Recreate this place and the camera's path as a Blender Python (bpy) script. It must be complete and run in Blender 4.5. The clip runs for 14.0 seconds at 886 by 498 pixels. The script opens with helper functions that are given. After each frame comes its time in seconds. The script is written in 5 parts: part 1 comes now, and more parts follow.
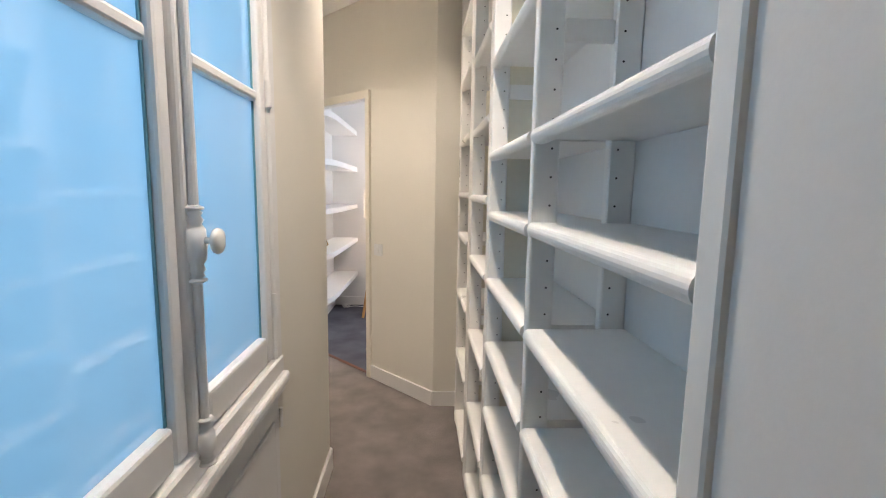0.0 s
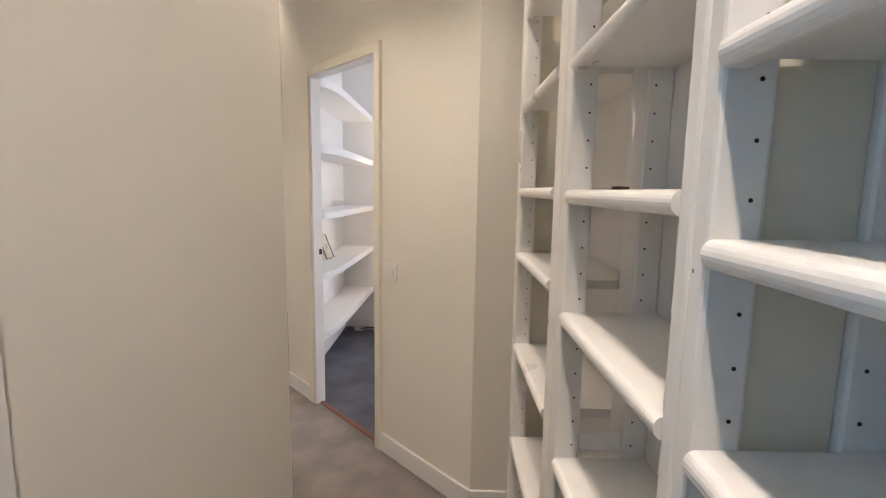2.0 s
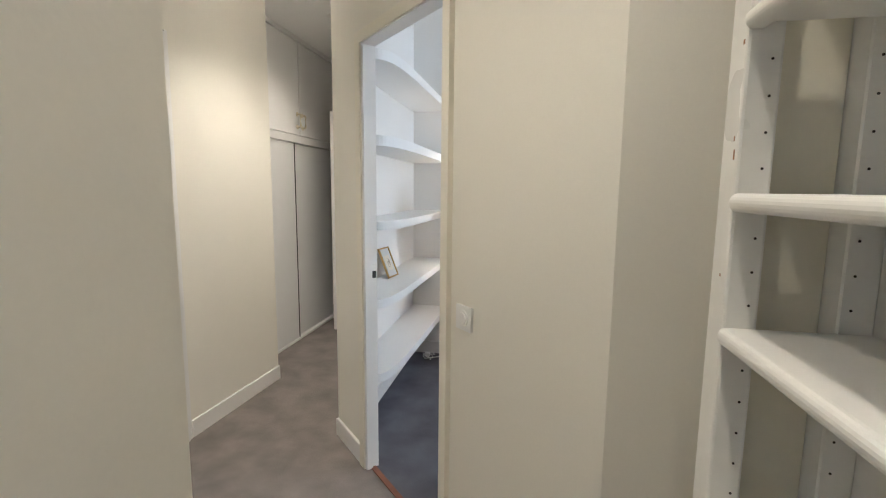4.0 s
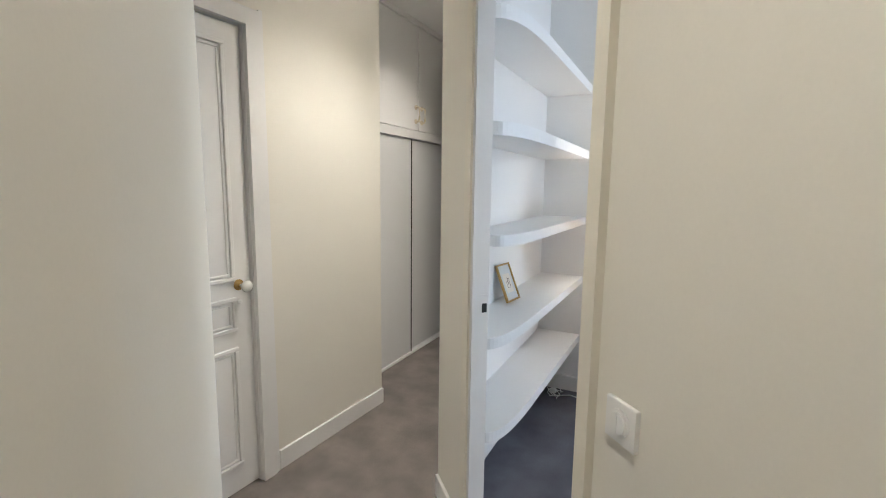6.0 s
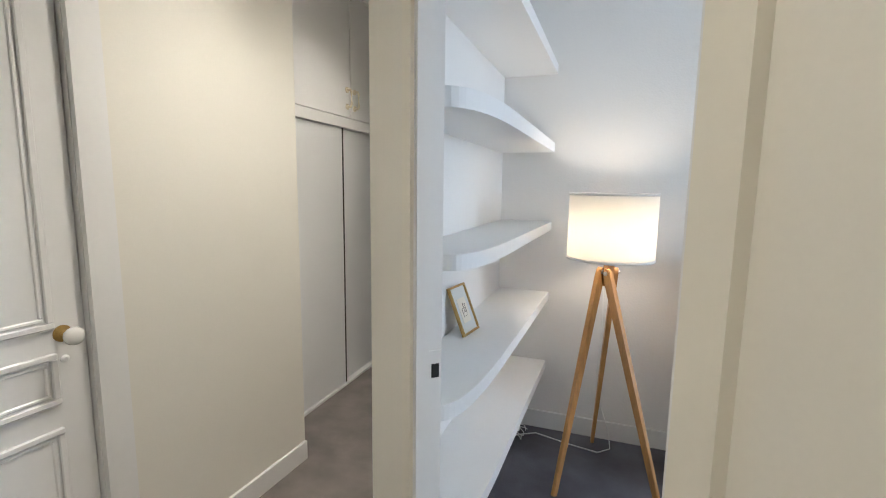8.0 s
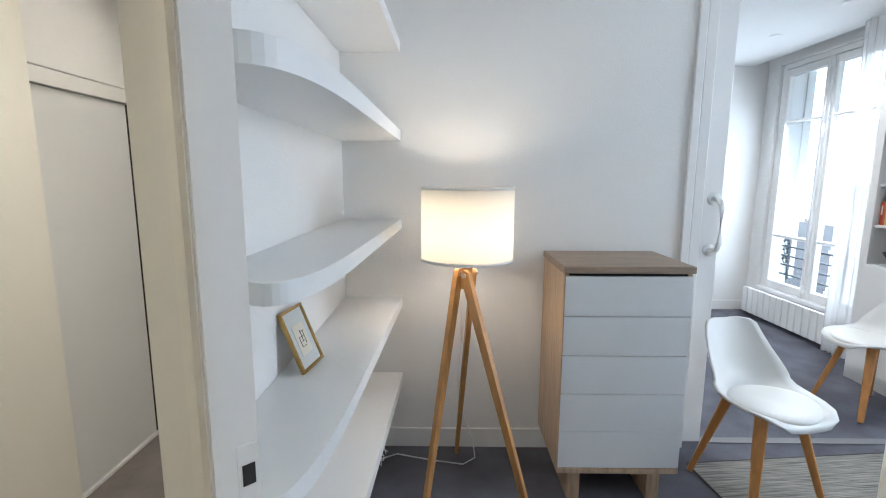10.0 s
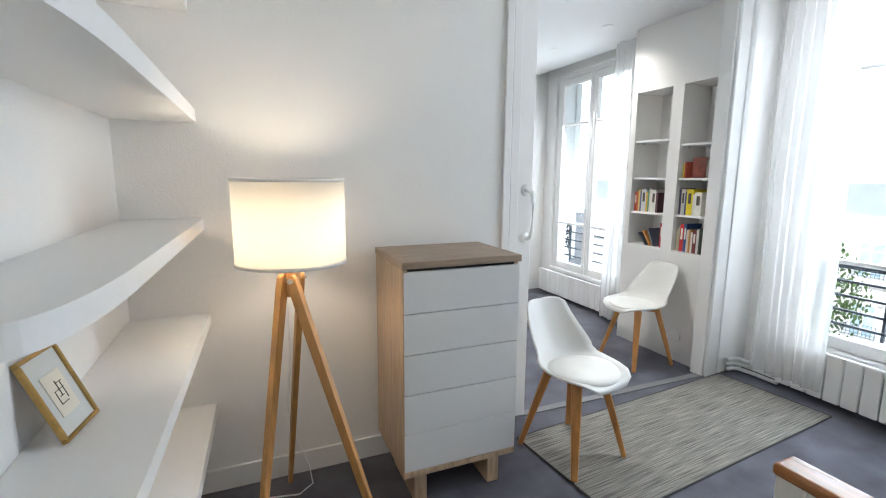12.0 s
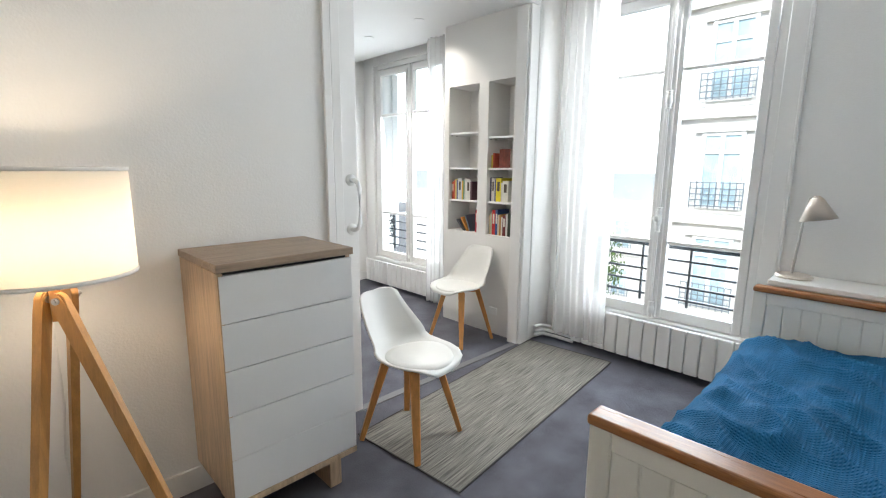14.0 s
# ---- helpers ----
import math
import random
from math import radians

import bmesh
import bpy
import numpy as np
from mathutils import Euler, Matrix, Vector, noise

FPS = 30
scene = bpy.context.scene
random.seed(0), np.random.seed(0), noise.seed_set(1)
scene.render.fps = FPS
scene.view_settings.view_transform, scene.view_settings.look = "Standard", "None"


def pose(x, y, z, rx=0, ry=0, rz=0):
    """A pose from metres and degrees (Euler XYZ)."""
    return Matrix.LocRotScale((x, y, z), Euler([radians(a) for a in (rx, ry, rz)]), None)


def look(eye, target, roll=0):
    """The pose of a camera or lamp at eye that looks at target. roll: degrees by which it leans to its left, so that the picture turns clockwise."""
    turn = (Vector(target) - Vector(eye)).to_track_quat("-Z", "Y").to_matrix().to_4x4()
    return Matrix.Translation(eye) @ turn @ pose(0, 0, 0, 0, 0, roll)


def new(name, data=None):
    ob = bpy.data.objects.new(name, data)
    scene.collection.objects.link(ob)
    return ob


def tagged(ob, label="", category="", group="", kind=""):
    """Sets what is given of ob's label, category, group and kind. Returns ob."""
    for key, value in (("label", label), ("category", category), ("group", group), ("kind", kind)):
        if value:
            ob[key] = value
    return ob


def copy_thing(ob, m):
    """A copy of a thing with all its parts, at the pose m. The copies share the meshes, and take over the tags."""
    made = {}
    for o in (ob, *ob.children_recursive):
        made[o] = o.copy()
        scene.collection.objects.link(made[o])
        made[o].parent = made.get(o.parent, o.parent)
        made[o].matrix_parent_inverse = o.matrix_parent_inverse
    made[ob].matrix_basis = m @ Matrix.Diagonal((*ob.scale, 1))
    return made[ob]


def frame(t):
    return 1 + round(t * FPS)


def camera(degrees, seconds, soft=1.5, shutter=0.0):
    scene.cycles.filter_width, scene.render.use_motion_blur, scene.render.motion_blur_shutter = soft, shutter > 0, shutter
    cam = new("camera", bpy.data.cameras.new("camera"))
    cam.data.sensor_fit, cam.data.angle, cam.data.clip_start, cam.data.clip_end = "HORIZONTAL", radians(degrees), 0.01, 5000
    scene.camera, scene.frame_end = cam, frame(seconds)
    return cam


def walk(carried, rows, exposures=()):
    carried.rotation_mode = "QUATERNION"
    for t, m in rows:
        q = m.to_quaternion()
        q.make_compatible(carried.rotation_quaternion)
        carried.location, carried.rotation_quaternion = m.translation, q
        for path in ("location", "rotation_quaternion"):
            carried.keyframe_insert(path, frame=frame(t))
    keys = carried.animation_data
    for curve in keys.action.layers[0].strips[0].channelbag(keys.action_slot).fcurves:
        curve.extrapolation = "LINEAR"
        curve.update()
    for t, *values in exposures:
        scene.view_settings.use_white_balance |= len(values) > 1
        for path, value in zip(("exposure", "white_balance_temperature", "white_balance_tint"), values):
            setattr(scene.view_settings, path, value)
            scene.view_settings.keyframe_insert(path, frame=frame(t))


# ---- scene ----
cam = camera(88.0, 14.0, soft=1.1)
PATH = [
    (0, (0.028, 0.056, 1.36), (0.126, 2.037, 1.106), 0.9),
    (0.5, (0.027, 0.312, 1.351), (0.107, 2.294, 1.099), 0.6),
    (1, (-0.001, 0.571, 1.346), (0.063, 2.554, 1.091), 0.9),
    (1.5, (0.005, 0.835, 1.339), (0.036, 2.818, 1.085), 0.8),
    (2, (-0.004, 1.046, 1.339), (-0.017, 3.029, 1.085), 0.9),
    (2.5, (-0.021, 1.281, 1.349), (-0.099, 3.263, 1.092), 0.8),
    (3, (-0.035, 1.454, 1.345), (-0.176, 3.433, 1.093), 0.8),
    (3.5, (-0.048, 1.648, 1.347), (-0.278, 3.618, 1.092), 0.8),
    (4, (-0.076, 1.798, 1.351), (-0.433, 3.75, 1.094), 0.6),
    (6.5, (-0.253, 2.483, 1.374), (-1.169, 4.24, 1.102), 0.7),
    (7, (-0.309, 2.611, 1.369), (-1.202, 4.379, 1.097), 0.7),
    (7.5, (-0.375, 2.754, 1.368), (-1.167, 4.57, 1.096), 0.8),
    (9.8, (-0.471, 3.169, 1.372), (-0.571, 5.145, 1.081), 0.1),
    (10, (-0.48, 3.197, 1.381), (-0.5, 5.174, 1.077), 0.2),
    (10.5, (-0.51, 3.249, 1.385), (-0.327, 5.216, 1.073), 0.3),
    (11, (-0.515, 3.286, 1.366), (-0.15, 5.229, 1.066), 0.2),
    (11.5, (-0.52, 3.329, 1.364), (0.049, 5.222, 1.057), 0.3),
    (12, (-0.52, 3.372, 1.361), (0.237, 5.196, 1.045), 0.4),
    (12.5, (-0.514, 3.397, 1.357), (0.427, 5.132, 1.033), 0.4),
    (13, (-0.515, 3.418, 1.358), (0.592, 5.049, 1.021), 0.5),
    (13.5, (-0.516, 3.428, 1.354), (0.744, 4.943, 1.011), 0.6),
    (14, (-0.508, 3.446, 1.354), (0.876, 4.847, 1.005), 0.5),
]
walk(cam, [(t, look(eye, target, roll)) for t, eye, target, roll in PATH], [(0, 0.96, 6250, 18), (1.5, 0.84, 6250, 20), (2.4, 0.74, 6400, 20), (3.5, 0.68, 6000, 11), (7.2, 0.62, 5700, 10), (10.5, 0.56, 5700, 9), (12.5, 0.6, 6300, 10), (14, 0.62, 6450, 10)])

# ---- world, lights ----
world = bpy.data.worlds.new("sky")
scene.world = world
world.use_nodes = True
wn = world.node_tree
sky = wn.nodes.new("ShaderNodeTexSky")
sky.sky_type, sky.sun_disc = "NISHITA", False
sky.sun_elevation, sky.sun_rotation = radians(40), radians(-80)
wn.links.new(sky.outputs[0], wn.nodes["Background"].inputs[0])
wn.nodes["Background"].inputs[1].default_value = 0.15


def lamp(name, kind, m, energy, color, **more):
    data = bpy.data.lights.new(name, kind)
    data.energy, data.color = energy, color
    ob = new(name, data)
    ob.matrix_world = m
    if kind == "SUN":
        data.angle = more["angle"]
    if kind == "SPOT":
        data.spot_size, data.spot_blend, data.shadow_soft_size = radians(more["cone"]), more["blend"], more["size"]
    if kind == "POINT":
        data.shadow_soft_size = more["size"]
    if kind == "AREA":
        data.shape, data.size, data.size_y = "RECTANGLE", more["w"], more["h"]
    return ob


lamp("sun", "SUN", look((-14, 0, 16), (4, 3, 0)), 4.0, (1.0, 0.97, 0.92), angle=radians(12))
# sky light at the two street windows and the frosted corridor window
lamp("sky_light", "AREA", look((2.95, 4.56, 1.45), (0.5, 4.5, 0.8)), 51, (0.90, 0.95, 1.0), w=1.0, h=2.1)
lamp("sky_light", "AREA", look((2.95, 7.25, 1.2), (0.5, 7.2, 0.5)), 32, (0.88, 0.94, 1.0), w=1.0, h=1.7)
WARM = (1.0, 0.87, 0.69)
SPOTS = [(-0.02, 0.95, 2.62), (-0.08, 2.25, 2.62), (-0.74, 2.82, 2.62), (-1.16, 4.15, 2.62), (-1.545, 5.18, 2.62)]
for x, y, z in SPOTS:
    lamp("downlight_beam", "SPOT", look((x, y, z - 0.03), (x, y + 0.001, 0)), 45 if y < 1.5 else (22 if y < 3 else (58 if y < 5 else 26)), WARM, cone=112, blend=0.9, size=0.028)
# The third spot is an unseen addition that brightens the niche wall.
NEXT_SPOTS = [(2.07, 6.35, 2.50), (2.09, 7.04, 2.50), (0.9, 6.2, 2.50)]
for x, y, z in NEXT_SPOTS:
    lamp("downlight_beam", "SPOT", look((x, y, z - 0.03), (x, y + 0.001, 0)), 24 if x > 1 else 48, (1.0, 0.93, 0.84), cone=140, blend=1.0, size=0.04)
lamp("bulb", "POINT", pose(-0.405, 5.06, 1.20), 5.8, (1.0, 0.80, 0.58), size=0.06)


# ---- materials ----
def mat(name, color, rough=0.5, metal=0.0, var=0.06, scale=6.0, fine=90.0, bump=0.05, stretch=(1, 1, 1), trans=0.0, spec=0.5, coords="Object"):
    m = bpy.data.materials.new(name)
    m.use_nodes = True
    nt = m.node_tree
    b = nt.nodes["Principled BSDF"]
    b.inputs["Roughness"].default_value, b.inputs["Metallic"].default_value = rough, metal
    b.inputs["Specular IOR Level"].default_value = spec
    b.inputs["Transmission Weight"].default_value = trans
    tc = nt.nodes.new("ShaderNodeTexCoord")
    mp = nt.nodes.new("ShaderNodeMapping")
    mp.inputs["Scale"].default_value = stretch
    nt.links.new(tc.outputs[coords], mp.inputs[0])
    n1, n2 = nt.nodes.new("ShaderNodeTexNoise"), nt.nodes.new("ShaderNodeTexNoise")
    n1.inputs["Scale"].default_value, n2.inputs["Scale"].default_value = scale, fine
    n1.inputs["Detail"].default_value, n2.inputs["Detail"].default_value = 4, 3
    for n in (n1, n2):
        nt.links.new(mp.outputs[0], n.inputs[0])
    add = nt.nodes.new("ShaderNodeMath")
    add.operation = "MULTIPLY_ADD"
    add.inputs[1].default_value = 0.45
    nt.links.new(n2.outputs[0], add.inputs[0])
    nt.links.new(n1.outputs[0], add.inputs[2])
    ramp = nt.nodes.new("ShaderNodeValToRGB")
    ramp.color_ramp.elements[0].position, ramp.color_ramp.elements[1].position = 0.45, 1.0
    lo, hi = [max(0, c * (1 - var)) for c in color], [min(1, c * (1 + var)) for c in color]
    ramp.color_ramp.elements[0].color, ramp.color_ramp.elements[1].color = (*lo, 1), (*hi, 1)
    nt.links.new(add.outputs[0], ramp.inputs[0])
    nt.links.new(ramp.outputs[0], b.inputs["Base Color"])
    rr = nt.nodes.new("ShaderNodeMapRange")
    rr.inputs["To Min"].default_value, rr.inputs["To Max"].default_value = max(0.02, rough - 0.08), min(1, rough + 0.08)
    nt.links.new(n1.outputs[0], rr.inputs[0])
    nt.links.new(rr.outputs[0], b.inputs["Roughness"])
    if bump:
        bp = nt.nodes.new("ShaderNodeBump")
        bp.inputs["Strength"].default_value, bp.inputs["Distance"].default_value = bump, 0.004
        nt.links.new(n2.outputs[0], bp.inputs["Height"])
        nt.links.new(bp.outputs[0], b.inputs["Normal"])
    return m


def glow(name, color, strength):
    m = bpy.data.materials.new(name)
    m.use_nodes = True
    b = m.node_tree.nodes["Principled BSDF"]
    b.inputs["Base Color"].default_value = (*color, 1)
    b.inputs["Emission Color"].default_value, b.inputs["Emission Strength"].default_value = (*color, 1), strength
    return m


PAINT = mat("wall paint", (0.80, 0.785, 0.755), 0.62, var=0.025, scale=1.6, fine=140, bump=0.05)
CREAM = mat("cream wall paint", (0.80, 0.77, 0.69), 0.60, var=0.025, scale=1.5, fine=140, bump=0.05)
CREAMGLOSS = mat("cream gloss paint", (0.81, 0.77, 0.665), 0.40, var=0.02, scale=3, fine=80, bump=0.05)
ROUGHCAST = mat("textured white wall", (0.82, 0.81, 0.79), 0.7, var=0.02, scale=2.0, fine=115, bump=0.28)
GLOSS = mat("white gloss paint", (0.81, 0.80, 0.78), 0.32, var=0.02, scale=4, fine=60, bump=0.04)
CASE = mat("bookcase lacquer", (0.83, 0.82, 0.785), 0.30, var=0.035, scale=3, fine=45, bump=0.05)
CASEBACK = mat("bookcase back board", (0.79, 0.78, 0.75), 0.42, var=0.03, scale=2.5, fine=60, bump=0.04)
# Cream lacquer of the side boards, warm light put into it as khaki.
CASEPANEL = mat("warm-lit side board", (0.74, 0.70, 0.575), 0.40, var=0.04, scale=2.5, fine=50, bump=0.05)
SHELFWHITE = mat("shelf lacquer", (0.83, 0.83, 0.82), 0.38, var=0.02, scale=3, fine=60, bump=0.03)
CEIL = mat("ceiling paint", (0.83, 0.825, 0.81), 0.75, var=0.015, scale=1.2, fine=100, bump=0.04)
CARPET = mat("taupe carpet", (0.225, 0.200, 0.184), 0.95, var=0.27, scale=5.5, fine=420, bump=0.9, spec=0.1)
CARPET2 = mat("grey carpet", (0.128, 0.128, 0.150), 0.95, var=0.36, scale=4.5, fine=420, bump=0.9, spec=0.1)
OAK = mat("light oak", (0.50, 0.36, 0.235), 0.5, var=0.30, scale=9, fine=60, bump=0.12, stretch=(6, 6, 0.5))
OAKTOP = mat("greyed oak top", (0.335, 0.25, 0.18), 0.5, var=0.30, scale=9, fine=60, bump=0.12, stretch=(0.6, 7, 7))
BEECH = mat("honey beech", (0.50, 0.255, 0.08), 0.42, var=0.22, scale=10, fine=70, bump=0.06, stretch=(5, 5, 0.6))
BEECH2 = mat("orange beech", (0.56, 0.255, 0.075), 0.42, var=0.2, scale=10, fine=70, bump=0.06, stretch=(5, 5, 0.6))
PINE = mat("stained pine", (0.34, 0.135, 0.045), 0.30, var=0.35, scale=8, fine=60, bump=0.06, stretch=(7, 0.6, 7))
DRAWER = mat("matt white drawer", (0.80, 0.80, 0.795), 0.42, var=0.015, scale=3, fine=80, bump=0.02)
PLASTIC = mat("white plastic", (0.82, 0.82, 0.80), 0.33, var=0.015, scale=5, fine=60, bump=0.02)
SHELL = mat("ivory white shell", (0.70, 0.695, 0.665), 0.36, var=0.015, scale=5, fine=60, bump=0.02)
CUSHION = mat("white leatherette", (0.71, 0.705, 0.67), 0.42, var=0.02, scale=8, fine=160, bump=0.10)
BRASS = mat("old brass", (0.42, 0.28, 0.10), 0.35, metal=1.0, var=0.2, scale=30, fine=120, bump=0.02)
STEEL = mat("brushed steel", (0.55, 0.53, 0.51), 0.32, metal=1.0, var=0.08, scale=30, fine=160, bump=0.02)
CHAMP = mat("champagne lacquer", (0.62, 0.54, 0.46), 0.38, metal=0.55, var=0.05, scale=20, fine=100, bump=0.02)
DARK = mat("dark hole", (0.02, 0.02, 0.02), 0.7, var=0.2, bump=0)
IRON = mat("dark iron", (0.035, 0.042, 0.05), 0.5, metal=0.4, var=0.2, scale=20, fine=100, bump=0.05)
SILLWOOD = mat("red threshold", (0.20, 0.075, 0.04), 0.6, var=0.3, scale=20, fine=100, bump=0.1)
FACADE = mat("pale limestone", (0.72, 0.70, 0.66), 0.8, var=0.08, scale=0.8, fine=20, bump=0.1)
ZINC = mat("zinc roof", (0.40, 0.43, 0.47), 0.6, var=0.12, scale=1, fine=15, bump=0.05)
HANDLE = mat("ivory handle", (0.74, 0.66, 0.50), 0.35, var=0.04, scale=20, fine=80, bump=0.02)
CHINA = mat("white porcelain", (0.80, 0.79, 0.75), 0.14, var=0.02, scale=10, fine=60, bump=0)


# ---- mesh helpers ----
def part(name, bm, material, parent=None, label="", smooth=False):
    me = bpy.data.meshes.new(name)
    bmesh.ops.recalc_face_normals(bm, faces=bm.faces[:])
    bm.to_mesh(me)
    bm.free()
    if smooth:
        for p in me.polygons:
            p.use_smooth = True
    for m in material if isinstance(material, (list, tuple)) else (material,):
        me.materials.append(m)
    ob = new(name, me)
    if parent is not None:
        ob.parent = parent
    if label:
        ob["label"] = label
    return ob


def thing(name, label, category, at=None, group="", kind=""):
    ob = new(name)
    ob.empty_display_size = 0.1
    if at is not None:
        ob.matrix_world = at
    return tagged(ob, label, category, group, kind)


def box(x0, x1, y0, y1, z0, z1, bevel=0.0, bm=None, seg=1, m=None):
    b = bm or bmesh.new()
    made = bmesh.ops.create_cube(b, size=1.0)["verts"]
    bmesh.ops.scale(b, vec=(abs(x1 - x0), abs(y1 - y0), abs(z1 - z0)), verts=made)
    bmesh.ops.translate(b, vec=((x0 + x1) / 2, (y0 + y1) / 2, (z0 + z1) / 2), verts=made)
    if m is not None:
        bmesh.ops.transform(b, matrix=m, verts=made)
    if bevel:
        edges = list({e for v in made for e in v.link_edges})
        bmesh.ops.bevel(b, geom=edges, offset=bevel, segments=seg, affect="EDGES", profile=0.5)
    return b


def slab(points, z0, z1, bm=None, bevel=0.0):
    """An upright prism on a plan outline."""
    b = bm or bmesh.new()
    low = [b.verts.new((x, y, z0)) for x, y in points]
    top = [b.verts.new((x, y, z1)) for x, y in points]
    b.faces.new(low[::-1])
    up = b.faces.new(top)
    n = len(points)
    for i in range(n):
        b.faces.new((low[i], low[(i + 1) % n], top[(i + 1) % n], top[i]))
    if bevel:
        bmesh.ops.bevel(b, geom=list(up.edges), offset=bevel, segments=2, affect="EDGES", profile=0.5)
    return b


def rod(a, c, r0, r1=None, n=12, bm=None):
    b = bm or bmesh.new()
    a, c = Vector(a), Vector(c)
    d = c - a
    m = Matrix.Translation((a + c) / 2) @ d.to_track_quat("Z", "Y").to_matrix().to_4x4()
    bmesh.ops.create_cone(b, cap_ends=True, segments=n, radius1=r0, radius2=r0 if r1 is None else r1, depth=d.length, matrix=m)
    return b


def turned(profile, m=None, n=20, bm=None, close=False):
    """A turned solid: (radius, height) pairs spun round z."""
    b = bm or bmesh.new()
    rings = []
    for r, z in profile:
        ring = []
        for i in range(n):
            a = 2 * math.pi * i / n
            co = Vector((r * math.cos(a), r * math.sin(a), z))
            ring.append(b.verts.new(m @ co if m is not None else co))
        rings.append(ring)
    for p, q in zip(rings, rings[1:]):
        for i in range(n):
            b.faces.new((p[i], p[(i + 1) % n], q[(i + 1) % n], q[i]))
    if not close:
        b.faces.new(rings[0][::-1])
        b.faces.new(rings[-1])
    return b


def tube(points, r, n=8, bm=None):
    b = bm or bmesh.new()
    pts = [Vector(p) for p in points]
    rings = []
    for i, p in enumerate(pts):
        d = (pts[min(i + 1, len(pts) - 1)] - pts[max(i - 1, 0)]).normalized()
        q = d.to_track_quat("Z", "Y").to_matrix()
        rings.append([b.verts.new(p + q @ Vector((r * math.cos(2 * math.pi * k / n), r * math.sin(2 * math.pi * k / n), 0))) for k in range(n)])
    for p, q in zip(rings, rings[1:]):
        for i in range(n):
            b.faces.new((p[i], p[(i + 1) % n], q[(i + 1) % n], q[i]))
    b.faces.new(rings[0][::-1])
    b.faces.new(rings[-1])
    return b


def structure(name, bm, material, label, category="wall"):
    return tagged(part(name, bm, material), label, category, kind="structure")


# ---- plan ----
DS = Vector((0.113, 2.83))           # right end of the slanting door wall
DU, DN = Vector((-0.693, 0.721)), Vector((0.721, 0.693))


def diag(s, d):
    p = DS + DU * s + DN * d
    return (p.x, p.y)


def dbox(s0, s1, d0, d1, z0, z1, bm=None, bevel=0.0):
    return slab([diag(s0, d0), diag(s0, d1), diag(s1, d1), diag(s1, d0)], z0, z1, bm, bevel)


XL, XB, XF = -0.405, 0.240, 2.72      # corridor's window wall, bookcase front, street wall
YB = 5.42                            # bedroom's far wall
H1, H2, H3 = 2.62, 2.75, 2.50        # ceilings: corridor, bedroom, next room
TOP = 2.80

# ---- floors and ceilings ----
EDGE = [(0.6, 2.85), (0.13, 2.85), diag(0.66, 0.03), diag(1.40, 0.03), diag(1.69, 0.04)]
structure("floor_corridor", slab([(-2.6, -1.3), (0.6, -1.3)] + EDGE + [(-1.03, 6.9), (-2.6, 6.9)], -0.1, 0.0), CARPET, "worn taupe carpet of corridor and hall", "floor")
structure("floor_bedroom", slab(EDGE[::-1] + [(2.9, 2.85), (2.9, 5.46), (-1.03, 5.46)], -0.1, 0.0), CARPET2, "mottled blue-grey carpet of the bedroom", "floor")
structure("floor_next_room", box(-0.6, 2.9, 5.50, 8.1, -0.1, 0.0), CARPET2, "grey carpet of the next room", "floor")
structure("threshold_bedroom", box(-0.6, 2.40, 5.455, 5.505, -0.1, 0.006), mat("carpet bar", (0.17, 0.165, 0.17), 0.7), "low carpet bar under the sliding door", "threshold")
structure("threshold_door", dbox(0.671, 1.311, 0.014, 0.040, -0.05, 0.005), SILLWOOD, "narrow red wooden strip between two carpets", "threshold")
structure("ceiling_corridor", slab([(-2.6, -1.3), (0.6, -1.3), (0.6, 2.9), (0.2, 2.87), diag(1.62, 0.05), (-1.03, 6.9), (-2.6, 6.9)], H1, TOP + 0.1), CEIL, "plain white corridor ceiling", "ceiling")
structure("ceiling_bedroom", slab([(0.2, 2.87), (2.9, 2.87), (2.9, 5.46), (-1.03, 5.46), diag(1.62, 0.06)], H2, TOP + 0.1), CEIL, "plain white bedroom ceiling", "ceiling")
structure("ceiling_next_room", box(-0.6, 2.58, 5.5, 8.1, H3, TOP + 0.1), CEIL, "white lowered ceiling with a curtain slot", "ceiling")
structure("ceiling_slot", box(2.58, 2.9, 5.5, 8.1, H3 + 0.16, TOP + 0.1), CEIL, "recessed curtain slot over the window", "ceiling")

# ---- corridor walls ----
WY0, WY1, WZ0, WZ1 = 0.36, 1.416, 0.80, 2.46
b = box(XL - 0.14, XL, -1.3, WY0, 0, TOP)
box(XL - 0.14, XL, WY1, 2.18, 0, TOP, bm=b)
box(XL - 0.14, XL, WY0, WY1, 0, 0.10, bm=b)
box(XL - 0.14, XL, WY0, WY1, WZ1, TOP, bm=b)
structure("wall_corridor_window", b, CREAM, "off-white painted corridor wall with an inner window")
structure("wall_corridor_end", box(-0.6, 0.6, -1.42, -1.3, 0, TOP), PAINT, "plain end wall behind the walk")
structure("wall_corridor_side", box(XB, 0.62, -1.3, 0.3535, 0, TOP), PAINT, "painted wall beside the built-in bookcase")
structure("wall_bookcase_back", box(0.47, 0.60, 0.36, 2.83, 0, TOP), PAINT, "wall behind the bookcase")
structure("wall_stub", slab([(0.113, 2.83), (0.62, 2.83), (0.62, 2.95), (0.18, 2.95)], 0, TOP), CREAM, "short wall end beside the bookcase")
b = dbox(0, 0.664, 0.0, 0.05, 0, TOP)
dbox(1.322, 1.70, 0.0, 0.05, 0, TOP, bm=b)
dbox(0.664, 1.322, 0.0, 0.05, 1.975, TOP, bm=b)
structure("wall_slanting_door", b, CREAM, "cream slanting wall with an open doorway")
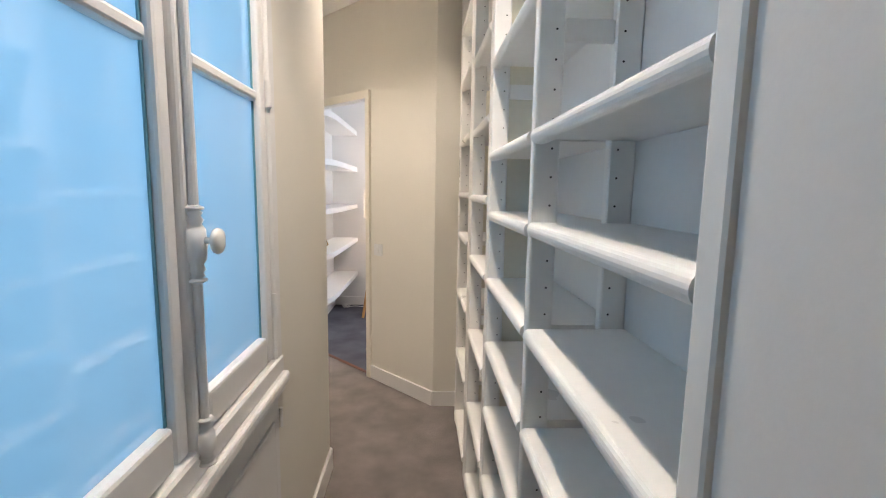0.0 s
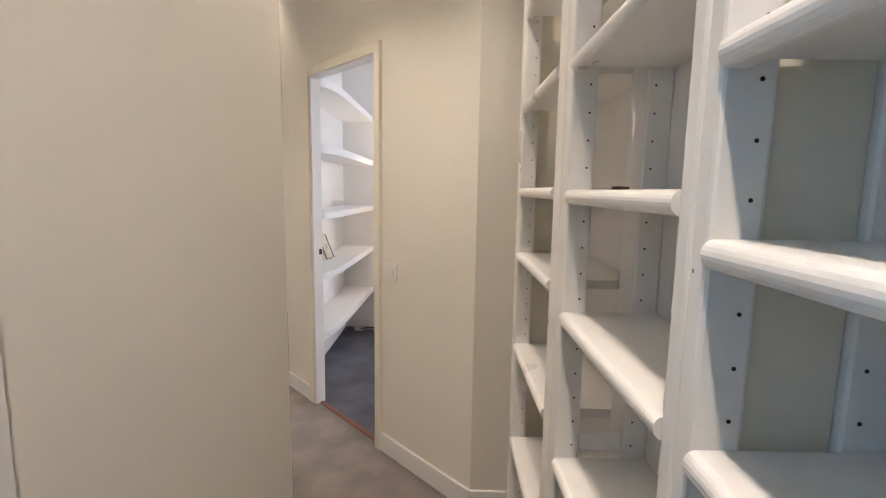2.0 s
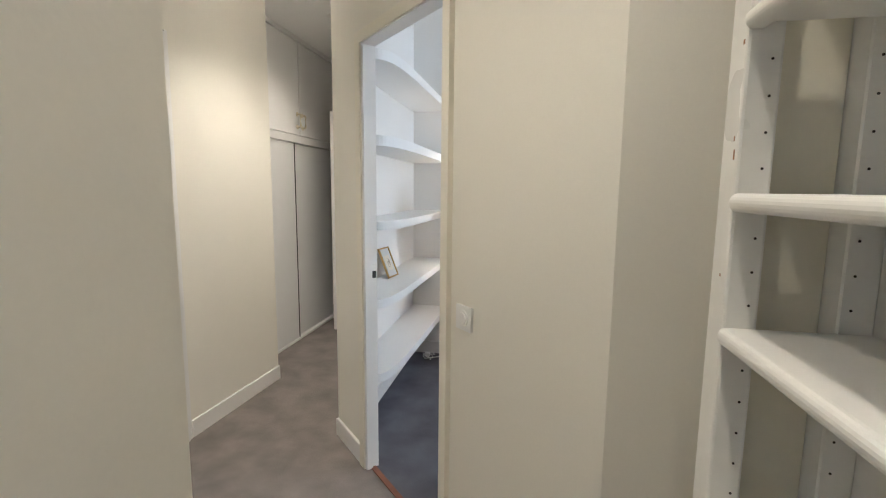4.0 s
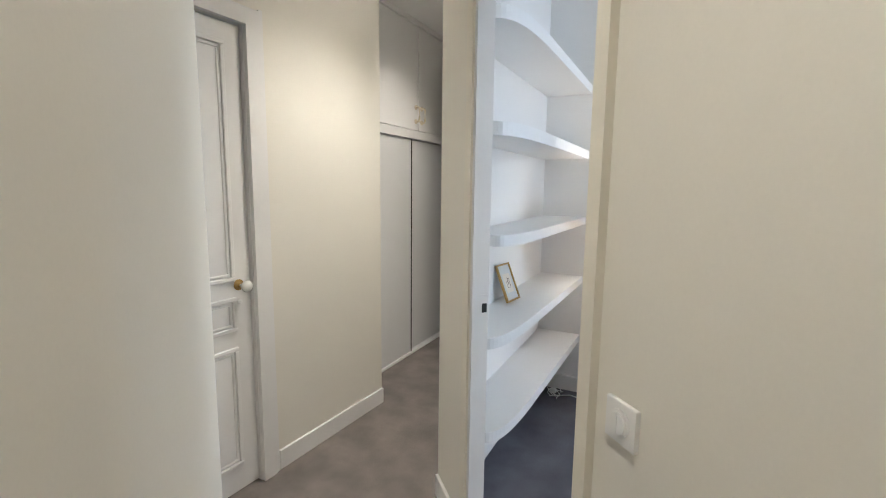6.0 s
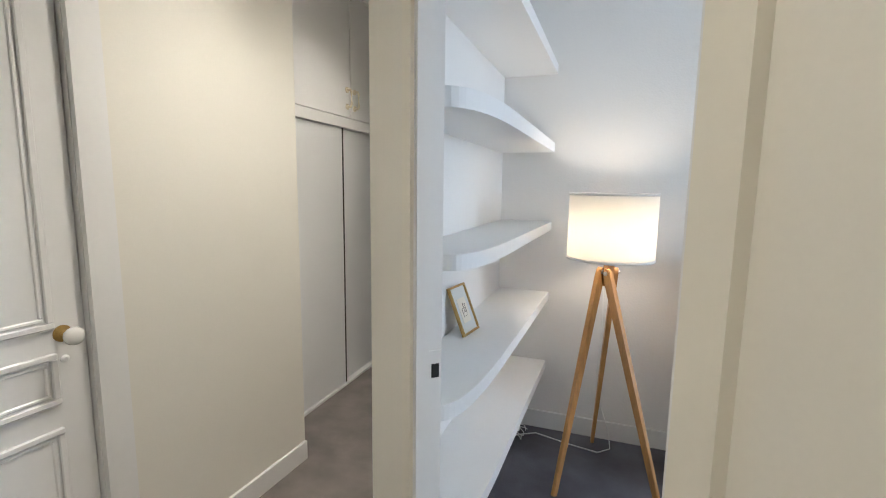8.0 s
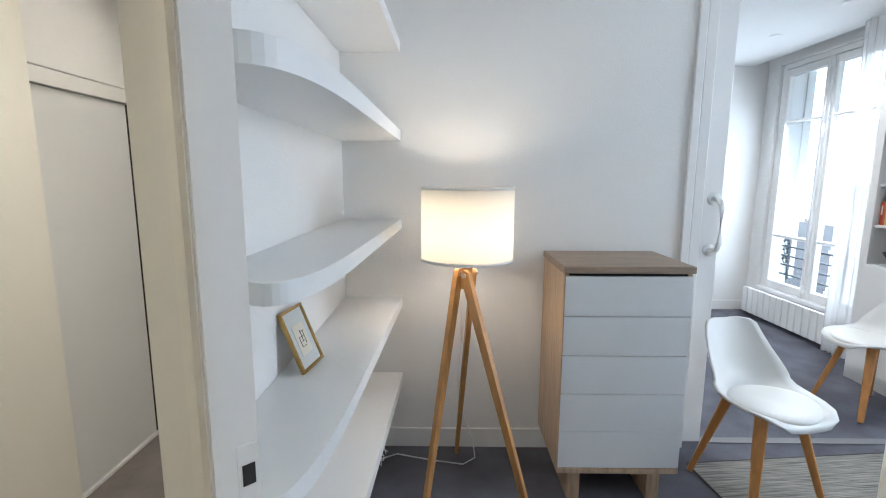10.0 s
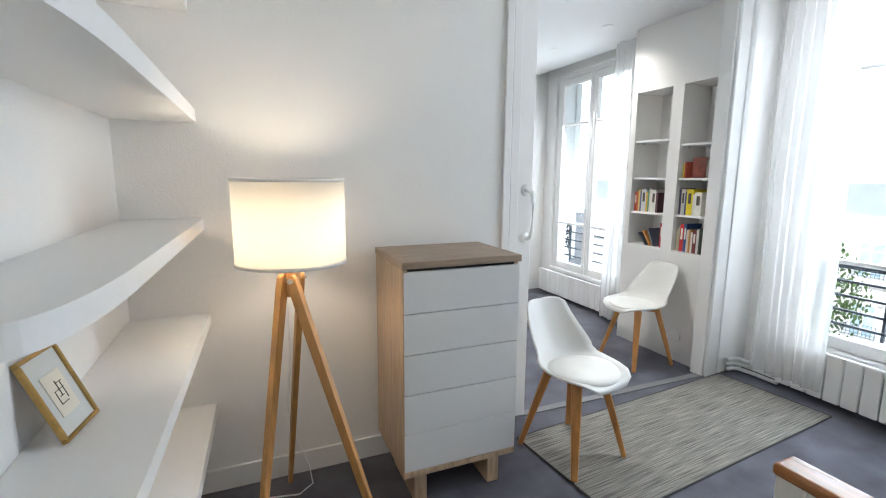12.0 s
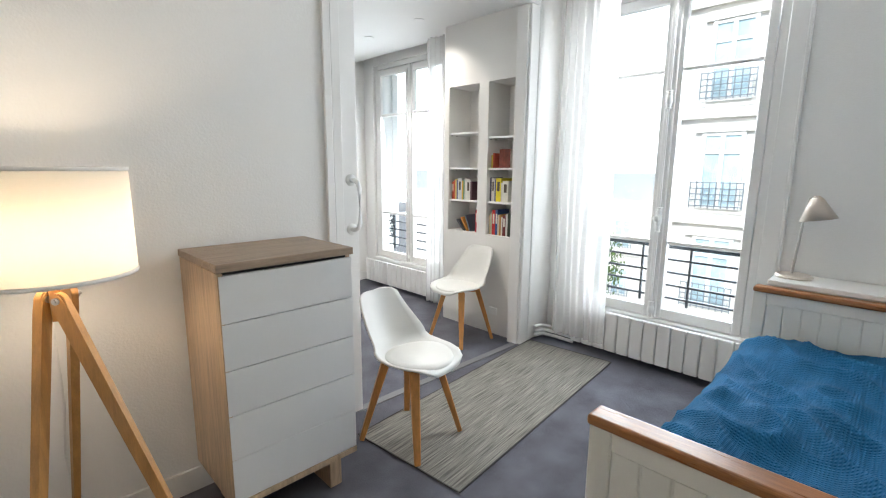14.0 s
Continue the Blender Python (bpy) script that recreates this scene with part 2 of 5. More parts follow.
b = slab([(XL, 2.18), (-1.185, 3.066), (-1.200, 3.080), (-1.222, 3.088), (-1.245, 3.084), (-1.88, 2.84), (-1.95, 2.72), (-0.55, 1.95), (-0.55, 2.1)], 0, TOP)
structure("wall_slanting_hall", b, CREAM, "cream slanting wall opposite the doorway")
# hall wall, slightly out of square, with a panelled door
HA, HB = Vector((-1.885, 2.90)), Vector((-1.79, 4.68))
HU = (HB - HA).normalized()
HN = Vector((HU.y, -HU.x))


def hall(y, d):
    p = HA + HU * ((y - HA.y) / HU.y) + HN * d
    return (p.x, p.y)


def hbox(y0, y1, d0, d1, z0, z1, bm=None, bevel=0.0):
    return slab([hall(y0, d0), hall(y0, d1), hall(y1, d1), hall(y1, d0)], z0, z1, bm, bevel)


b = hbox(3.765, 4.68, -0.12, 0, 0, TOP)
hbox(2.66, 3.02, -0.12, 0, 0, TOP, bm=b)
hbox(3.02, 3.765, -0.12, 0, 2.03, TOP, bm=b)
structure("wall_hall", b, CREAM, "cream hall wall washed by a ceiling spot")
structure("wall_hall_return", box(-2.5, -1.795, 4.62, 4.675, 0, TOP), CREAM, "short return wall beside the wardrobe")
structure("wall_hall_back", box(-2.6, -2.5, 2.8, 6.9, 0, TOP), PAINT, "wall behind the wardrobe")
structure("wall_hall_end", box(-2.6, -1.0, 6.78, 6.9, 0, TOP), PAINT, "plain end wall of the hall")
structure("wall_partition", slab([diag(1.702, 0.0), diag(1.702, 0.05), (-0.985, 4.09), (-0.985, YB), (-1.070, YB)], 0, TOP), ROUGHCAST, "thin white partition behind the shelves")
structure("wall_partition_hall", box(-1.09, -1.0, YB, 6.9, 0, TOP), PAINT, "hall side wall")

# ---- bedroom walls ----
structure("wall_bedroom_far", box(-1.0, 0.742, YB, 5.455, 0, TOP), ROUGHCAST, "white textured wall behind lamp and chest")
structure("wall_bedroom_far_back", box(-1.0, 0.72, 5.50, 5.54, 0, TOP), PAINT, "back leaf of the sliding-door wall")
structure("wall_bedroom_header", box(0.742, 2.36, YB, 5.54, 2.47, TOP), PAINT, "wall over the wide opening")
b = box(2.36, 2.90, 5.46, 5.55, 0, TOP)
structure("wall_bedroom_stub", b, PAINT, "white wall end beside the street window")
structure("wall_bedroom_near", box(0.2, 2.9, 2.87, 2.95, 0, TOP), ROUGHCAST, "white wall along the bed")


def street_wall(name, y0, y1, w0, w1, z0, z1, label):
    b = box(XF, XF + 0.26, y0, w0, 0, TOP)
    box(XF, XF + 0.26, w1, y1, 0, TOP, bm=b)
    box(XF, XF + 0.26, w0, w1, 0, z0, bm=b)
    box(XF, XF + 0.26, w0, w1, z1, TOP, bm=b)
    return structure(name, b, ROUGHCAST, label)


street_wall("wall_street_bedroom", 2.87, 5.48, 4.03, 5.22, 0.28, 2.52, "white textured street wall round the window")
street_wall("wall_street_next", 5.48, 8.1, 6.66, 7.84, 0.27, 2.46, "white street wall of the next room")
structure("wall_next_far", box(-0.6, 2.9, 8.03, 8.12, 0, TOP), PAINT, "far white wall of the next room")
structure("wall_next_left", box(-0.7, -0.6, 5.46, 8.1, 0, TOP), PAINT, "side wall of the next room")

# niche wall with two bookshelf recesses
NX, NX1 = 2.35, 2.62
NICHES = [(5.597, 5.847), (5.945, 6.277)]
b = box(NX, 2.72, 5.55, 6.33, 0, 0.82)
box(NX, 2.72, 5.55, 6.33, 2.015, TOP, bm=b)
for y0, y1 in ((5.55, 5.597), (5.847, 5.945), (6.277, 6.33)):
    box(NX, 2.72, y0, y1, 0.82, 2.015, bm=b)
box(NX1, 2.72, 5.597, 6.277, 0.82, 2.015, bm=b)
niche_wall = structure("wall_niche", b, PAINT, "white wall with two recessed bookshelves")
for (y0, y1), zs in zip(NICHES, ((1.60, 1.356, 1.09), (1.646, 1.356, 1.086))):
    for z in zs:
        part("shelf", box(NX + 0.015, NX1, y0, y1, z - 0.016, z, bevel=0.002), SHELFWHITE, niche_wall)
        for dx in (0.03, 0.09):
            part("shelf_pin", rod((NX + dx, y1 - 0.001, z - 0.022), (NX + dx, y1 - 0.014, z - 0.022), 0.005, n=8), STEEL, niche_wall)


# ---- skirting, casings ----
def skirting(points, label, h=0.09, t=0.014, material=GLOSS):
    """A skirting board along plan points, on their left side."""
    b = bmesh.new()
    for (x0, y0), (x1, y1) in zip(points, points[1:]):
        d = Vector((x1 - x0, y1 - y0)).normalized()
        n = Vector((-d.y, d.x)) * t
        slab([(x0, y0), (x1, y1), (x1 + n.x, y1 + n.y), (x0 + n.x, y0 + n.y)], 0, h, bm=b, bevel=0.003)
    return structure("baseboard", b, material, label, "baseboard")


skirting([(XL + 0.0, 2.18), (XL, 1.42)], "white skirting of the corridor wall", 0.10)
skirting([(0.47, 2.83), (0.113, 2.83)], "white skirting on the wall stub", 0.095)
skirting([diag(0.0, 0), diag(0.619, 0)], "white skirting on the slanting wall", 0.095)
skirting([diag(1.373, 0), diag(1.70, 0)], "white skirting beside the doorway", 0.095)
skirting([(-1.185, 3.066), (XL, 2.18)], "white skirting on the slanting hall wall", 0.095)
skirting([hall(4.68, 0), hall(3.86, 0)], "white skirting on the hall wall", 0.095)
skirting([(0.63, YB), (-0.98, YB)], "white skirting behind lamp and chest", 0.10)
skirting([(NX, 6.33), (NX, 5.56)], "white skirting under the niches", 0.10)
skirting([(2.7, 8.03), (-0.5, 8.03)], "white skirting of the next room", 0.10)
skirting([(-0.985, 4.05), (-0.985, YB)][::-1], "white skirting under the shelves", 0.09)

b = dbox(0.620, 0.660, -0.020, 0.0, 0, 2.025, bevel=0.004)
dbox(1.318, 1.372, -0.018, 0.0, 0, 2.025, bm=b, bevel=0.004)
dbox(0.662, 1.316, -0.018, 0.0, 1.975, 2.025, bm=b, bevel=0.004)
casing = structure("trim_doorway", b, CREAMGLOSS, "cream painted casing round the doorway", "door casing")
b = dbox(0.652, 0.670, -0.010, 0.056, 0, 1.98)
dbox(1.312, 1.330, -0.010, 0.056, 0, 1.98, bm=b)
dbox(0.671, 1.311, -0.010, 0.056, 1.970, 1.990, bm=b)
structure("trim_doorway_lining", b, GLOSS, "white door lining with a rebate", "door lining")
b = dbox(0.6705, 0.677, 0.022, 0.056, 0, 1.96, bevel=0.002)
dbox(1.303, 1.3115, -0.008, 0.022, 0, 1.96, bm=b, bevel=0.002)
structure("trim_door_stop", b, GLOSS, "white door stop strip", "door stop")
strike = thing("strike_plate", "white strike plate with a dark latch hole on the jamb", "strike plate")
part("plate", dbox(1.3078, 1.3115, 0.024, 0.053, 0.915, 1.005, bevel=0.001), GLOSS, strike)
part("latch_hole", dbox(1.3062, 1.3076, 0.030, 0.048, 0.942, 0.974), DARK, strike, "dark latch hole")

# ---- light switch ----
sw = thing("light_switch", "square white double light switch on cream wall", "light switch")
part("plate", dbox(0.497, 0.577, -0.010, 0.0, 0.905, 0.985, bevel=0.003), PLASTIC, sw)
m = Matrix.Translation((*diag(0.537, -0.010), 0.945)) @ Matrix.Rotation(math.atan2(-DN.x, DN.y), 4, "Z") @ Matrix.Rotation(radians(90), 4, "X")
ring = [(0.0001, 0.0), (0.026, 0.0), (0.026, 0.004), (0.022, 0.0045), (0.0001, 0.0045)]
part("ring", turned(ring[1:4], m, 24), PLASTIC, sw)
for sgn in (-1, 1):
    bb = bmesh.new()
    pts = [(sgn * 0.001, -0.02)] + [(sgn * (0.001 + 0.019 * math.cos(a)), 0.02 * math.sin(a)) for a in [(-math.pi / 2) + math.pi * k / 10 for k in range(11)]] + [(sgn * 0.001, 0.02)]
    slab(pts, 0.0042, 0.008, bm=bb)
    bmesh.ops.transform(bb, matrix=m, verts=bb.verts[:])
    part("rocker", bb, PLASTIC, sw)


# ---- ceiling downlights ----
GLOWLAMP = glow("lit lamp", (1.0, 0.93, 0.82), 18)
# Every spot gets a fitting, the added third one of NEXT_SPOTS too.
for x, y, z in SPOTS + NEXT_SPOTS:
    dl = thing("downlight", "small round recessed ceiling spot, lit", "ceiling light", pose(x, y, z), "ceiling spots")
    part("rim", turned([(0.030, -0.001), (0.043, -0.001), (0.045, -0.005), (0.032, -0.007)], n=24), GLOSS, dl)
    part("lens", turned([(0.001, -0.0012), (0.031, -0.0012), (0.031, -0.003), (0.001, -0.003)], n=20), GLOWLAMP, dl, "glowing lamp face")


# ---- corridor window ----
def blue_glass():
    m = bpy.data.materials.new("blue frosted glass")
    m.use_nodes = True
    nt = m.node_tree
    nt.nodes.remove(nt.nodes["Principled BSDF"])
    out = nt.nodes["Material Output"]
    t, g, mix, fr, pw = (nt.nodes.new("ShaderNode" + k) for k in ("BsdfTranslucent", "BsdfGlossy", "MixShader", "LayerWeight", "MapRange"))
    n, r = nt.nodes.new("ShaderNodeTexNoise"), nt.nodes.new("ShaderNodeValToRGB")
    n.inputs["Scale"].default_value = 1.3
    r.color_ramp.elements[0].color, r.color_ramp.elements[1].color = (0.40, 0.56, 0.66, 1), (0.50, 0.65, 0.73, 1)
    nt.links.new(n.outputs[0], r.inputs[0])
    nt.links.new(r.outputs[0], t.inputs[0])
    g.inputs["Roughness"].default_value = 0.03
    pw.inputs["From Min"].default_value, pw.inputs["To Min"].default_value, pw.inputs["To Max"].default_value = 0.12, 0.06, 0.46
    nt.links.new(fr.outputs["Facing"], pw.inputs[0])
    nt.links.new(pw.outputs[0], mix.inputs[0])
    nt.links.new(t.outputs[0], mix.inputs[1])
    nt.links.new(g.outputs[0], mix.inputs[2])
    nt.links.new(mix.outputs[0], out.inputs[0])
    return m


BLUEGLASS = blue_glass()
SEAL = mat("teal seal", (0.12, 0.30, 0.36), 0.5, var=0.1, bump=0)
win = thing("window_1", "white inner casement window with blue frosted glass", "window", kind="structure")
part("window_frame", box(XL - 0.10, XL + 0.012, WY1 - 0.033, WY1 + 0.020, 0.74, WZ1, bevel=0.006), GLOSS, win)
part("window_frame", box(XL - 0.10, XL + 0.012, WY0 - 0.045, WY0 + 0.035, 0.74, WZ1, bevel=0.006), GLOSS, win)
part("window_frame", box(XL - 0.10, XL + 0.012, WY0, WY1, WZ1 - 0.04, WZ1 + 0.03, bevel=0.006), GLOSS, win)
b = box(XL - 0.139, XL + 0.016, WY0 - 0.04, WY1 + 0.022, 0.80, 0.855, bevel=0.006)
box(XL - 0.14, XL + 0.032, WY0 - 0.05, WY1 + 0.032, 0.765, 0.80, bm=b, bevel=0.010, seg=2)
box(XL - 0.14, XL + 0.018, WY0 - 0.045, WY1 + 0.026, 0.735, 0.765, bm=b, bevel=0.008)
part("window_sill", b, GLOSS, win, "moulded white sill")
YM = 0.905
for y0, y1, first in ((WY0 + 0.037, YM - 0.02, True), (YM + 0.02, WY1 - 0.037, False)):
    cs = part("casement", box(XL - 0.045, XL + 0.004, y0, y0 + (0.055 if first else 0.040), 0.86, WZ1 - 0.045, bevel=0.008, seg=2), GLOSS, win)
    part("stile", box(XL - 0.045, XL + 0.004, y1 - (0.040 if first else 0.045), y1, 0.86, WZ1 - 0.045, bevel=0.008, seg=2), GLOSS, cs)
    part("bottom_rail", box(XL - 0.045, XL + 0.004, y0 + 0.05, y1 - 0.05, 0.86, 0.942, bevel=0.008, seg=2), GLOSS, cs)
    part("glazing_bar", box(XL - 0.040, XL, y0 + 0.05, y1 - 0.05, 1.585, 1.612, bevel=0.007, seg=2), GLOSS, cs)
    part("top_rail", box(XL - 0.045, XL + 0.004, y0 + 0.05, y1 - 0.05, WZ1 - 0.12, WZ1 - 0.045, bevel=0.008, seg=2), GLOSS, cs)
    for z0, z1 in ((0.935, 1.59), (1.607, WZ1 - 0.115)):
        part("pane", box(XL - 0.024, XL - 0.018, y0 + 0.036, y1 - 0.036, z0, z1), BLUEGLASS, cs, "blue frosted glass pane")
        for yy in (y0 + (0.056 if first else 0.042), y1 - (0.042 if first else 0.047)):
            part("glass_bead", box(XL - 0.0175, XL - 0.013, yy - 0.0035, yy + 0.0035, z0, z1, bevel=0.001), SEAL, cs, "teal glazing seal")
part("meeting_stile", box(XL - 0.030, XL + 0.018, YM - 0.021, YM + 0.021, 0.86, WZ1 - 0.045, bevel=0.010, seg=3), GLOSS, win)
bolt = part("espagnolette", rod((XL + 0.024, YM, 0.83), (XL + 0.024, YM, WZ1 - 0.05), 0.009, n=12), GLOSS, win, "white painted window bolt")
PROF = [(0.011, -0.115), (0.019, -0.110), (0.019, -0.103), (0.010, -0.099), (0.016, -0.095), (0.012, -0.085), (0.018, -0.075), (0.013, -0.06), (0.020, -0.045), (0.022, 0.0), (0.020, 0.045), (0.013, 0.06), (0.018, 0.072), (0.012, 0.084), (0.016, 0.094), (0.010, 0.099), (0.019, 0.103), (0.019, 0.110), (0.011, 0.115)]
part("lock_case", turned([(r * 0.92, z * 0.62) for r, z in PROF], Matrix.Translation((XL + 0.024, YM, 1.255)), 14), GLOSS, bolt, smooth=True)
part("lock_case", turned([(r * 0.85, z * 0.42) for r, z in PROF], Matrix.Translation((XL + 0.024, YM, 0.875)), 14), GLOSS, bolt, smooth=True)
km = Matrix.Translation((XL + 0.034, YM, 1.262)) @ Matrix.Rotation(radians(90), 4, "Y")
part("knob", turned([(0.008, 0.0), (0.006, 0.016), (0.010, 0.022), (0.022, 0.025), (0.0245, 0.030), (0.022, 0.036), (0.010, 0.039)], km, 18), CHINA, bolt, "oval white knob", smooth=True)
for z in (1.02, 1.615, 2.2):
    part("hinge", rod((XL + 0.010, WY1 - 0.030, z - 0.035), (XL + 0.010, WY1 - 0.030, z + 0.035), 0.009, n=10), GLOSS, win)
    part("hinge", rod((XL + 0.012, WY0 + 0.004, z - 0.035), (XL + 0.012, WY0 + 0.004, z + 0.035), 0.008, n=10), GLOSS, win)
cup = thing("wall_cupboard", "low white cupboard doors under the corridor window", "cupboard")
part("body", box(XL - 0.13, XL - 0.012, WY0 + 0.002, WY1 - 0.002, 0.102, 0.732), GLOSS, cup)
for y0, y1 in ((WY0 + 0.006, YM - 0.003), (YM + 0.003, WY1 - 0.006)):
    dr = part("door", box(XL - 0.012, XL + 0.004, y0, y1, 0.11, 0.728, bevel=0.003), GLOSS, cup)
    part("panel", box(XL + 0.003, XL + 0.010, y0 + 0.05, y1 - 0.05, 0.16, 0.675, bevel=0.006), GLOSS, dr)
for z in (0.66, 0.2):
    part("hinge", rod((XL + 0.010, WY1 - 0.004, z - 0.03), (XL + 0.010, WY1 - 0.004, z + 0.03), 0.006, n=8), GLOSS, cup)
# daylight of the light well behind the frosted panes, closed by plain walls
lamp("light_well_sky", "AREA", look((XL - 0.75, 0.87, 1.75), (XL, 0.87, 1.6)), 14.0, (0.72, 0.88, 1.0), w=1.2, h=1.8)
b = box(XL - 1.0, XL - 0.9, -0.4, 2.0, -0.1, TOP)
box(XL - 0.9, XL - 0.14, -0.4, -0.3, -0.1, TOP, bm=b)
box(XL - 0.9, XL - 0.14, 1.8, 1.9, -0.1, TOP, bm=b)
box(XL - 1.0, XL - 0.14, -0.4, 2.0, TOP, TOP + 0.1, bm=b)
structure("wall_light_well", b, PAINT, "pale walls of the light well")

# ---- built-in bookcase ----
bc = thing("bookcase", "tall built-in ivory lacquered bookcase, shelves empty", "bookcase")
XR = 0.440
XR2 = 0.455
part("back_panel", box(XR, XR + 0.014, 0.39, 2.039, 0.0, 2.60), CASEBACK, bc, "greyer back board")
part("back_panel", box(XR2, XR2 + 0.014, 2.041, 2.655, 0.0, 2.60), CASEBACK, bc, "greyer back board")
part("end_panel", box(XB - 0.006, XR, 0.354, 0.390, 0, 2.60, bevel=0.006, seg=2), CASE, bc)
part("end_panel", box(XB + 0.052, XR2 - 0.054, 2.632, 2.648, 0, 2.60), CASEPANEL, bc, "end board, warm light painted in as khaki")
part("plinth", box(XB + 0.03, XR, 0.391, 2.603, 0, 0.06), CASE, bc)
# upright frames: first y, width of each post, filled or open between front and rear post
FRAMES = [(0.935, (0.026,), False), (1.474, (0.031, 0.031), True), (1.985, (0.055, 0.070), False), (2.590, (0.064,), True)]
holes = bmesh.new()
for y, widths, filled in FRAMES:
    far = y
    back = XR2 if y > 2.5 else XR
    for w in widths:
        if far > 2.0:
            back = XR2
        part("front_post", box(XB, XB + 0.052, far, far + w - 0.002, 0, 2.60, bevel=0.005, seg=2), CASE, bc)
        part("rear_post", box(back - 0.052, back - 0.0005, far, far + w - 0.002, 0.0605, 2.60, bevel=0.003), CASE, bc)
        far += w
    if filled and y < 2.5:
        part("side_panel", box(XB + 0.052, XR - 0.054, y + 0.010, far - 0.012, 0.0605, 2.60), CASEPANEL, bc, "side board, warm light painted in as khaki")
    if y < 2.5:
        braces = (0.780, 2.30) if len(widths) > 1 and not filled else (0.50, 1.636, 2.30)
        for z in braces:
            part("brace", box(XB + 0.052, XR - 0.054, y + 0.002, y + 0.0095, z, z + 0.043, bevel=0.002), CASE, bc)
    for f in (y - 0.0006, far - 0.0014):
        for xx in (XB + 0.036, (XR if f < 2.05 else XR2) - 0.036):
            for k in range(44):
                rod((xx, f - 0.0004, 0.20 + k * 0.054), (xx, f + 0.0004, 0.20 + k * 0.054), 0.0022, n=7, bm=holes)
for xx in (XB + 0.036, XR - 0.016):
    for k in range(44):
        rod((xx, 0.3902, 0.20 + k * 0.054), (xx, 0.3910, 0.20 + k * 0.054), 0.0022, n=7, bm=holes)
part("rear_post", box(XR - 0.03, XR - 0.0005, 0.3905, 0.410, 0.06, 2.60), CASE, bc)
tagged(part("perforation", holes, DARK, bc, "rows of small dark shelf-pin holes"), kind="stuff")
BAYS = [
    (0.391, 0.935, (0.09, 0.42, 0.66, 0.878, 1.088, 1.301, 1.479, 1.78, 2.06, 2.33)),
    (0.961, 1.474, (0.09, 0.42, 0.66, 0.880, 1.088, 1.298, 1.479, 1.75, 2.05, 2.33)),
    (1.536, 1.985, (0.09, 0.43, 0.764, 1.090, 1.344, 1.604, 1.88, 2.15, 2.38)),
    (2.110, 2.590, (0.09, 0.470, 0.815, 1.134, 1.350, 1.622, 1.913, 2.19, 2.42)),
]
for y0, y1, zs in BAYS:
    deep = XR2 if y0 > 2.05 else XR
    for z in zs:
        b = bmesh.new()
        prof = [(XB + 0.03, z)] + [(XB + 0.006 - 0.0125 * math.sin(a), z - 0.0145 + 0.0145 * math.cos(a)) for a in [math.pi * q / 10 for q in range(11)]] + [(XB + 0.020, z - 0.029), (XB + 0.020, z - 0.020), (deep - 0.001, z - 0.020), (deep - 0.001, z)]
        f0 = [b.verts.new((x, y0 + 0.001, zz)) for x, zz in prof]
        f1 = [b.verts.new((x, y1 - 0.001, zz)) for x, zz in prof]
        b.faces.new(f0)
        b.faces.new(f1[::-1])
        for k in range(len(prof)):
            b.faces.new((f0[k], f0[(k + 1) % len(prof)], f1[(k + 1) % len(prof)], f1[k]))
        part("shelf", b, CASE, bc)

SCUFF = mat("bared wood", (0.36, 0.20, 0.12), 0.7, var=0.3, scale=60, fine=200, bump=0.1)
for y, z, w, h in ((2.600, 1.402, 0.004, 0.016), (2.604, 1.431, 0.003, 0.008), (2.598, 1.575, 0.005, 0.007), (2.612, 1.214, 0.003, 0.005), (1.492, 1.262, 0.003, 0.004)):
    part("scuff", slab([(XB - 0.0006, y), (XB - 0.0006, y + w), (XB + 0.002, y + w), (XB + 0.002, y)], z, z + h), SCUFF, bc, "chipped paint")

chip = thing("wood_chip", "small brown splinter lying on a bookcase shelf", "debris", pose(0.33, 1.94, 1.3445, 0, 0, 35))
part("sliver", box(-0.022, 0.022, -0.006, 0.006, 0.0, 0.007, bevel=0.002), SILLWOOD, chip)
part("sliver", box(-0.012, 0.016, 0.006, 0.010, 0.0, 0.004), OAK, chip)

# ---- hall: panelled door, wardrobe, far door ----
def panel_leaf(parent, width, height, panels, material, name="panel"):
    """Raised mouldings on the front face (towards -y) of a leaf that stands on x 0 to width."""
    for x0, x1, z0, z1 in panels:
        fr = bmesh.new()
        for k, (w, dpt) in enumerate(((0.018, 0.010), (0.012, 0.005))):
            o = 0.0 if k == 0 else 0.022
            box(x0 + o, x1 - o, -dpt, 0.002, z0 + o, z0 + o + w, bevel=0.003, bm=fr)
            box(x0 + o, x1 - o, -dpt, 0.002, z1 - o - w, z1 - o, bevel=0.003, bm=fr)
            box(x0 + o, x0 + o + w, -dpt, 0.002, z0 + o + w, z1 - o - w, bevel=0.003, bm=fr)
            box(x1 - o - w, x1 - o, -dpt, 0.002, z0 + o + w, z1 - o - w, bevel=0.003, bm=fr)
        part(name, fr, material, parent, "moulded panel frame")


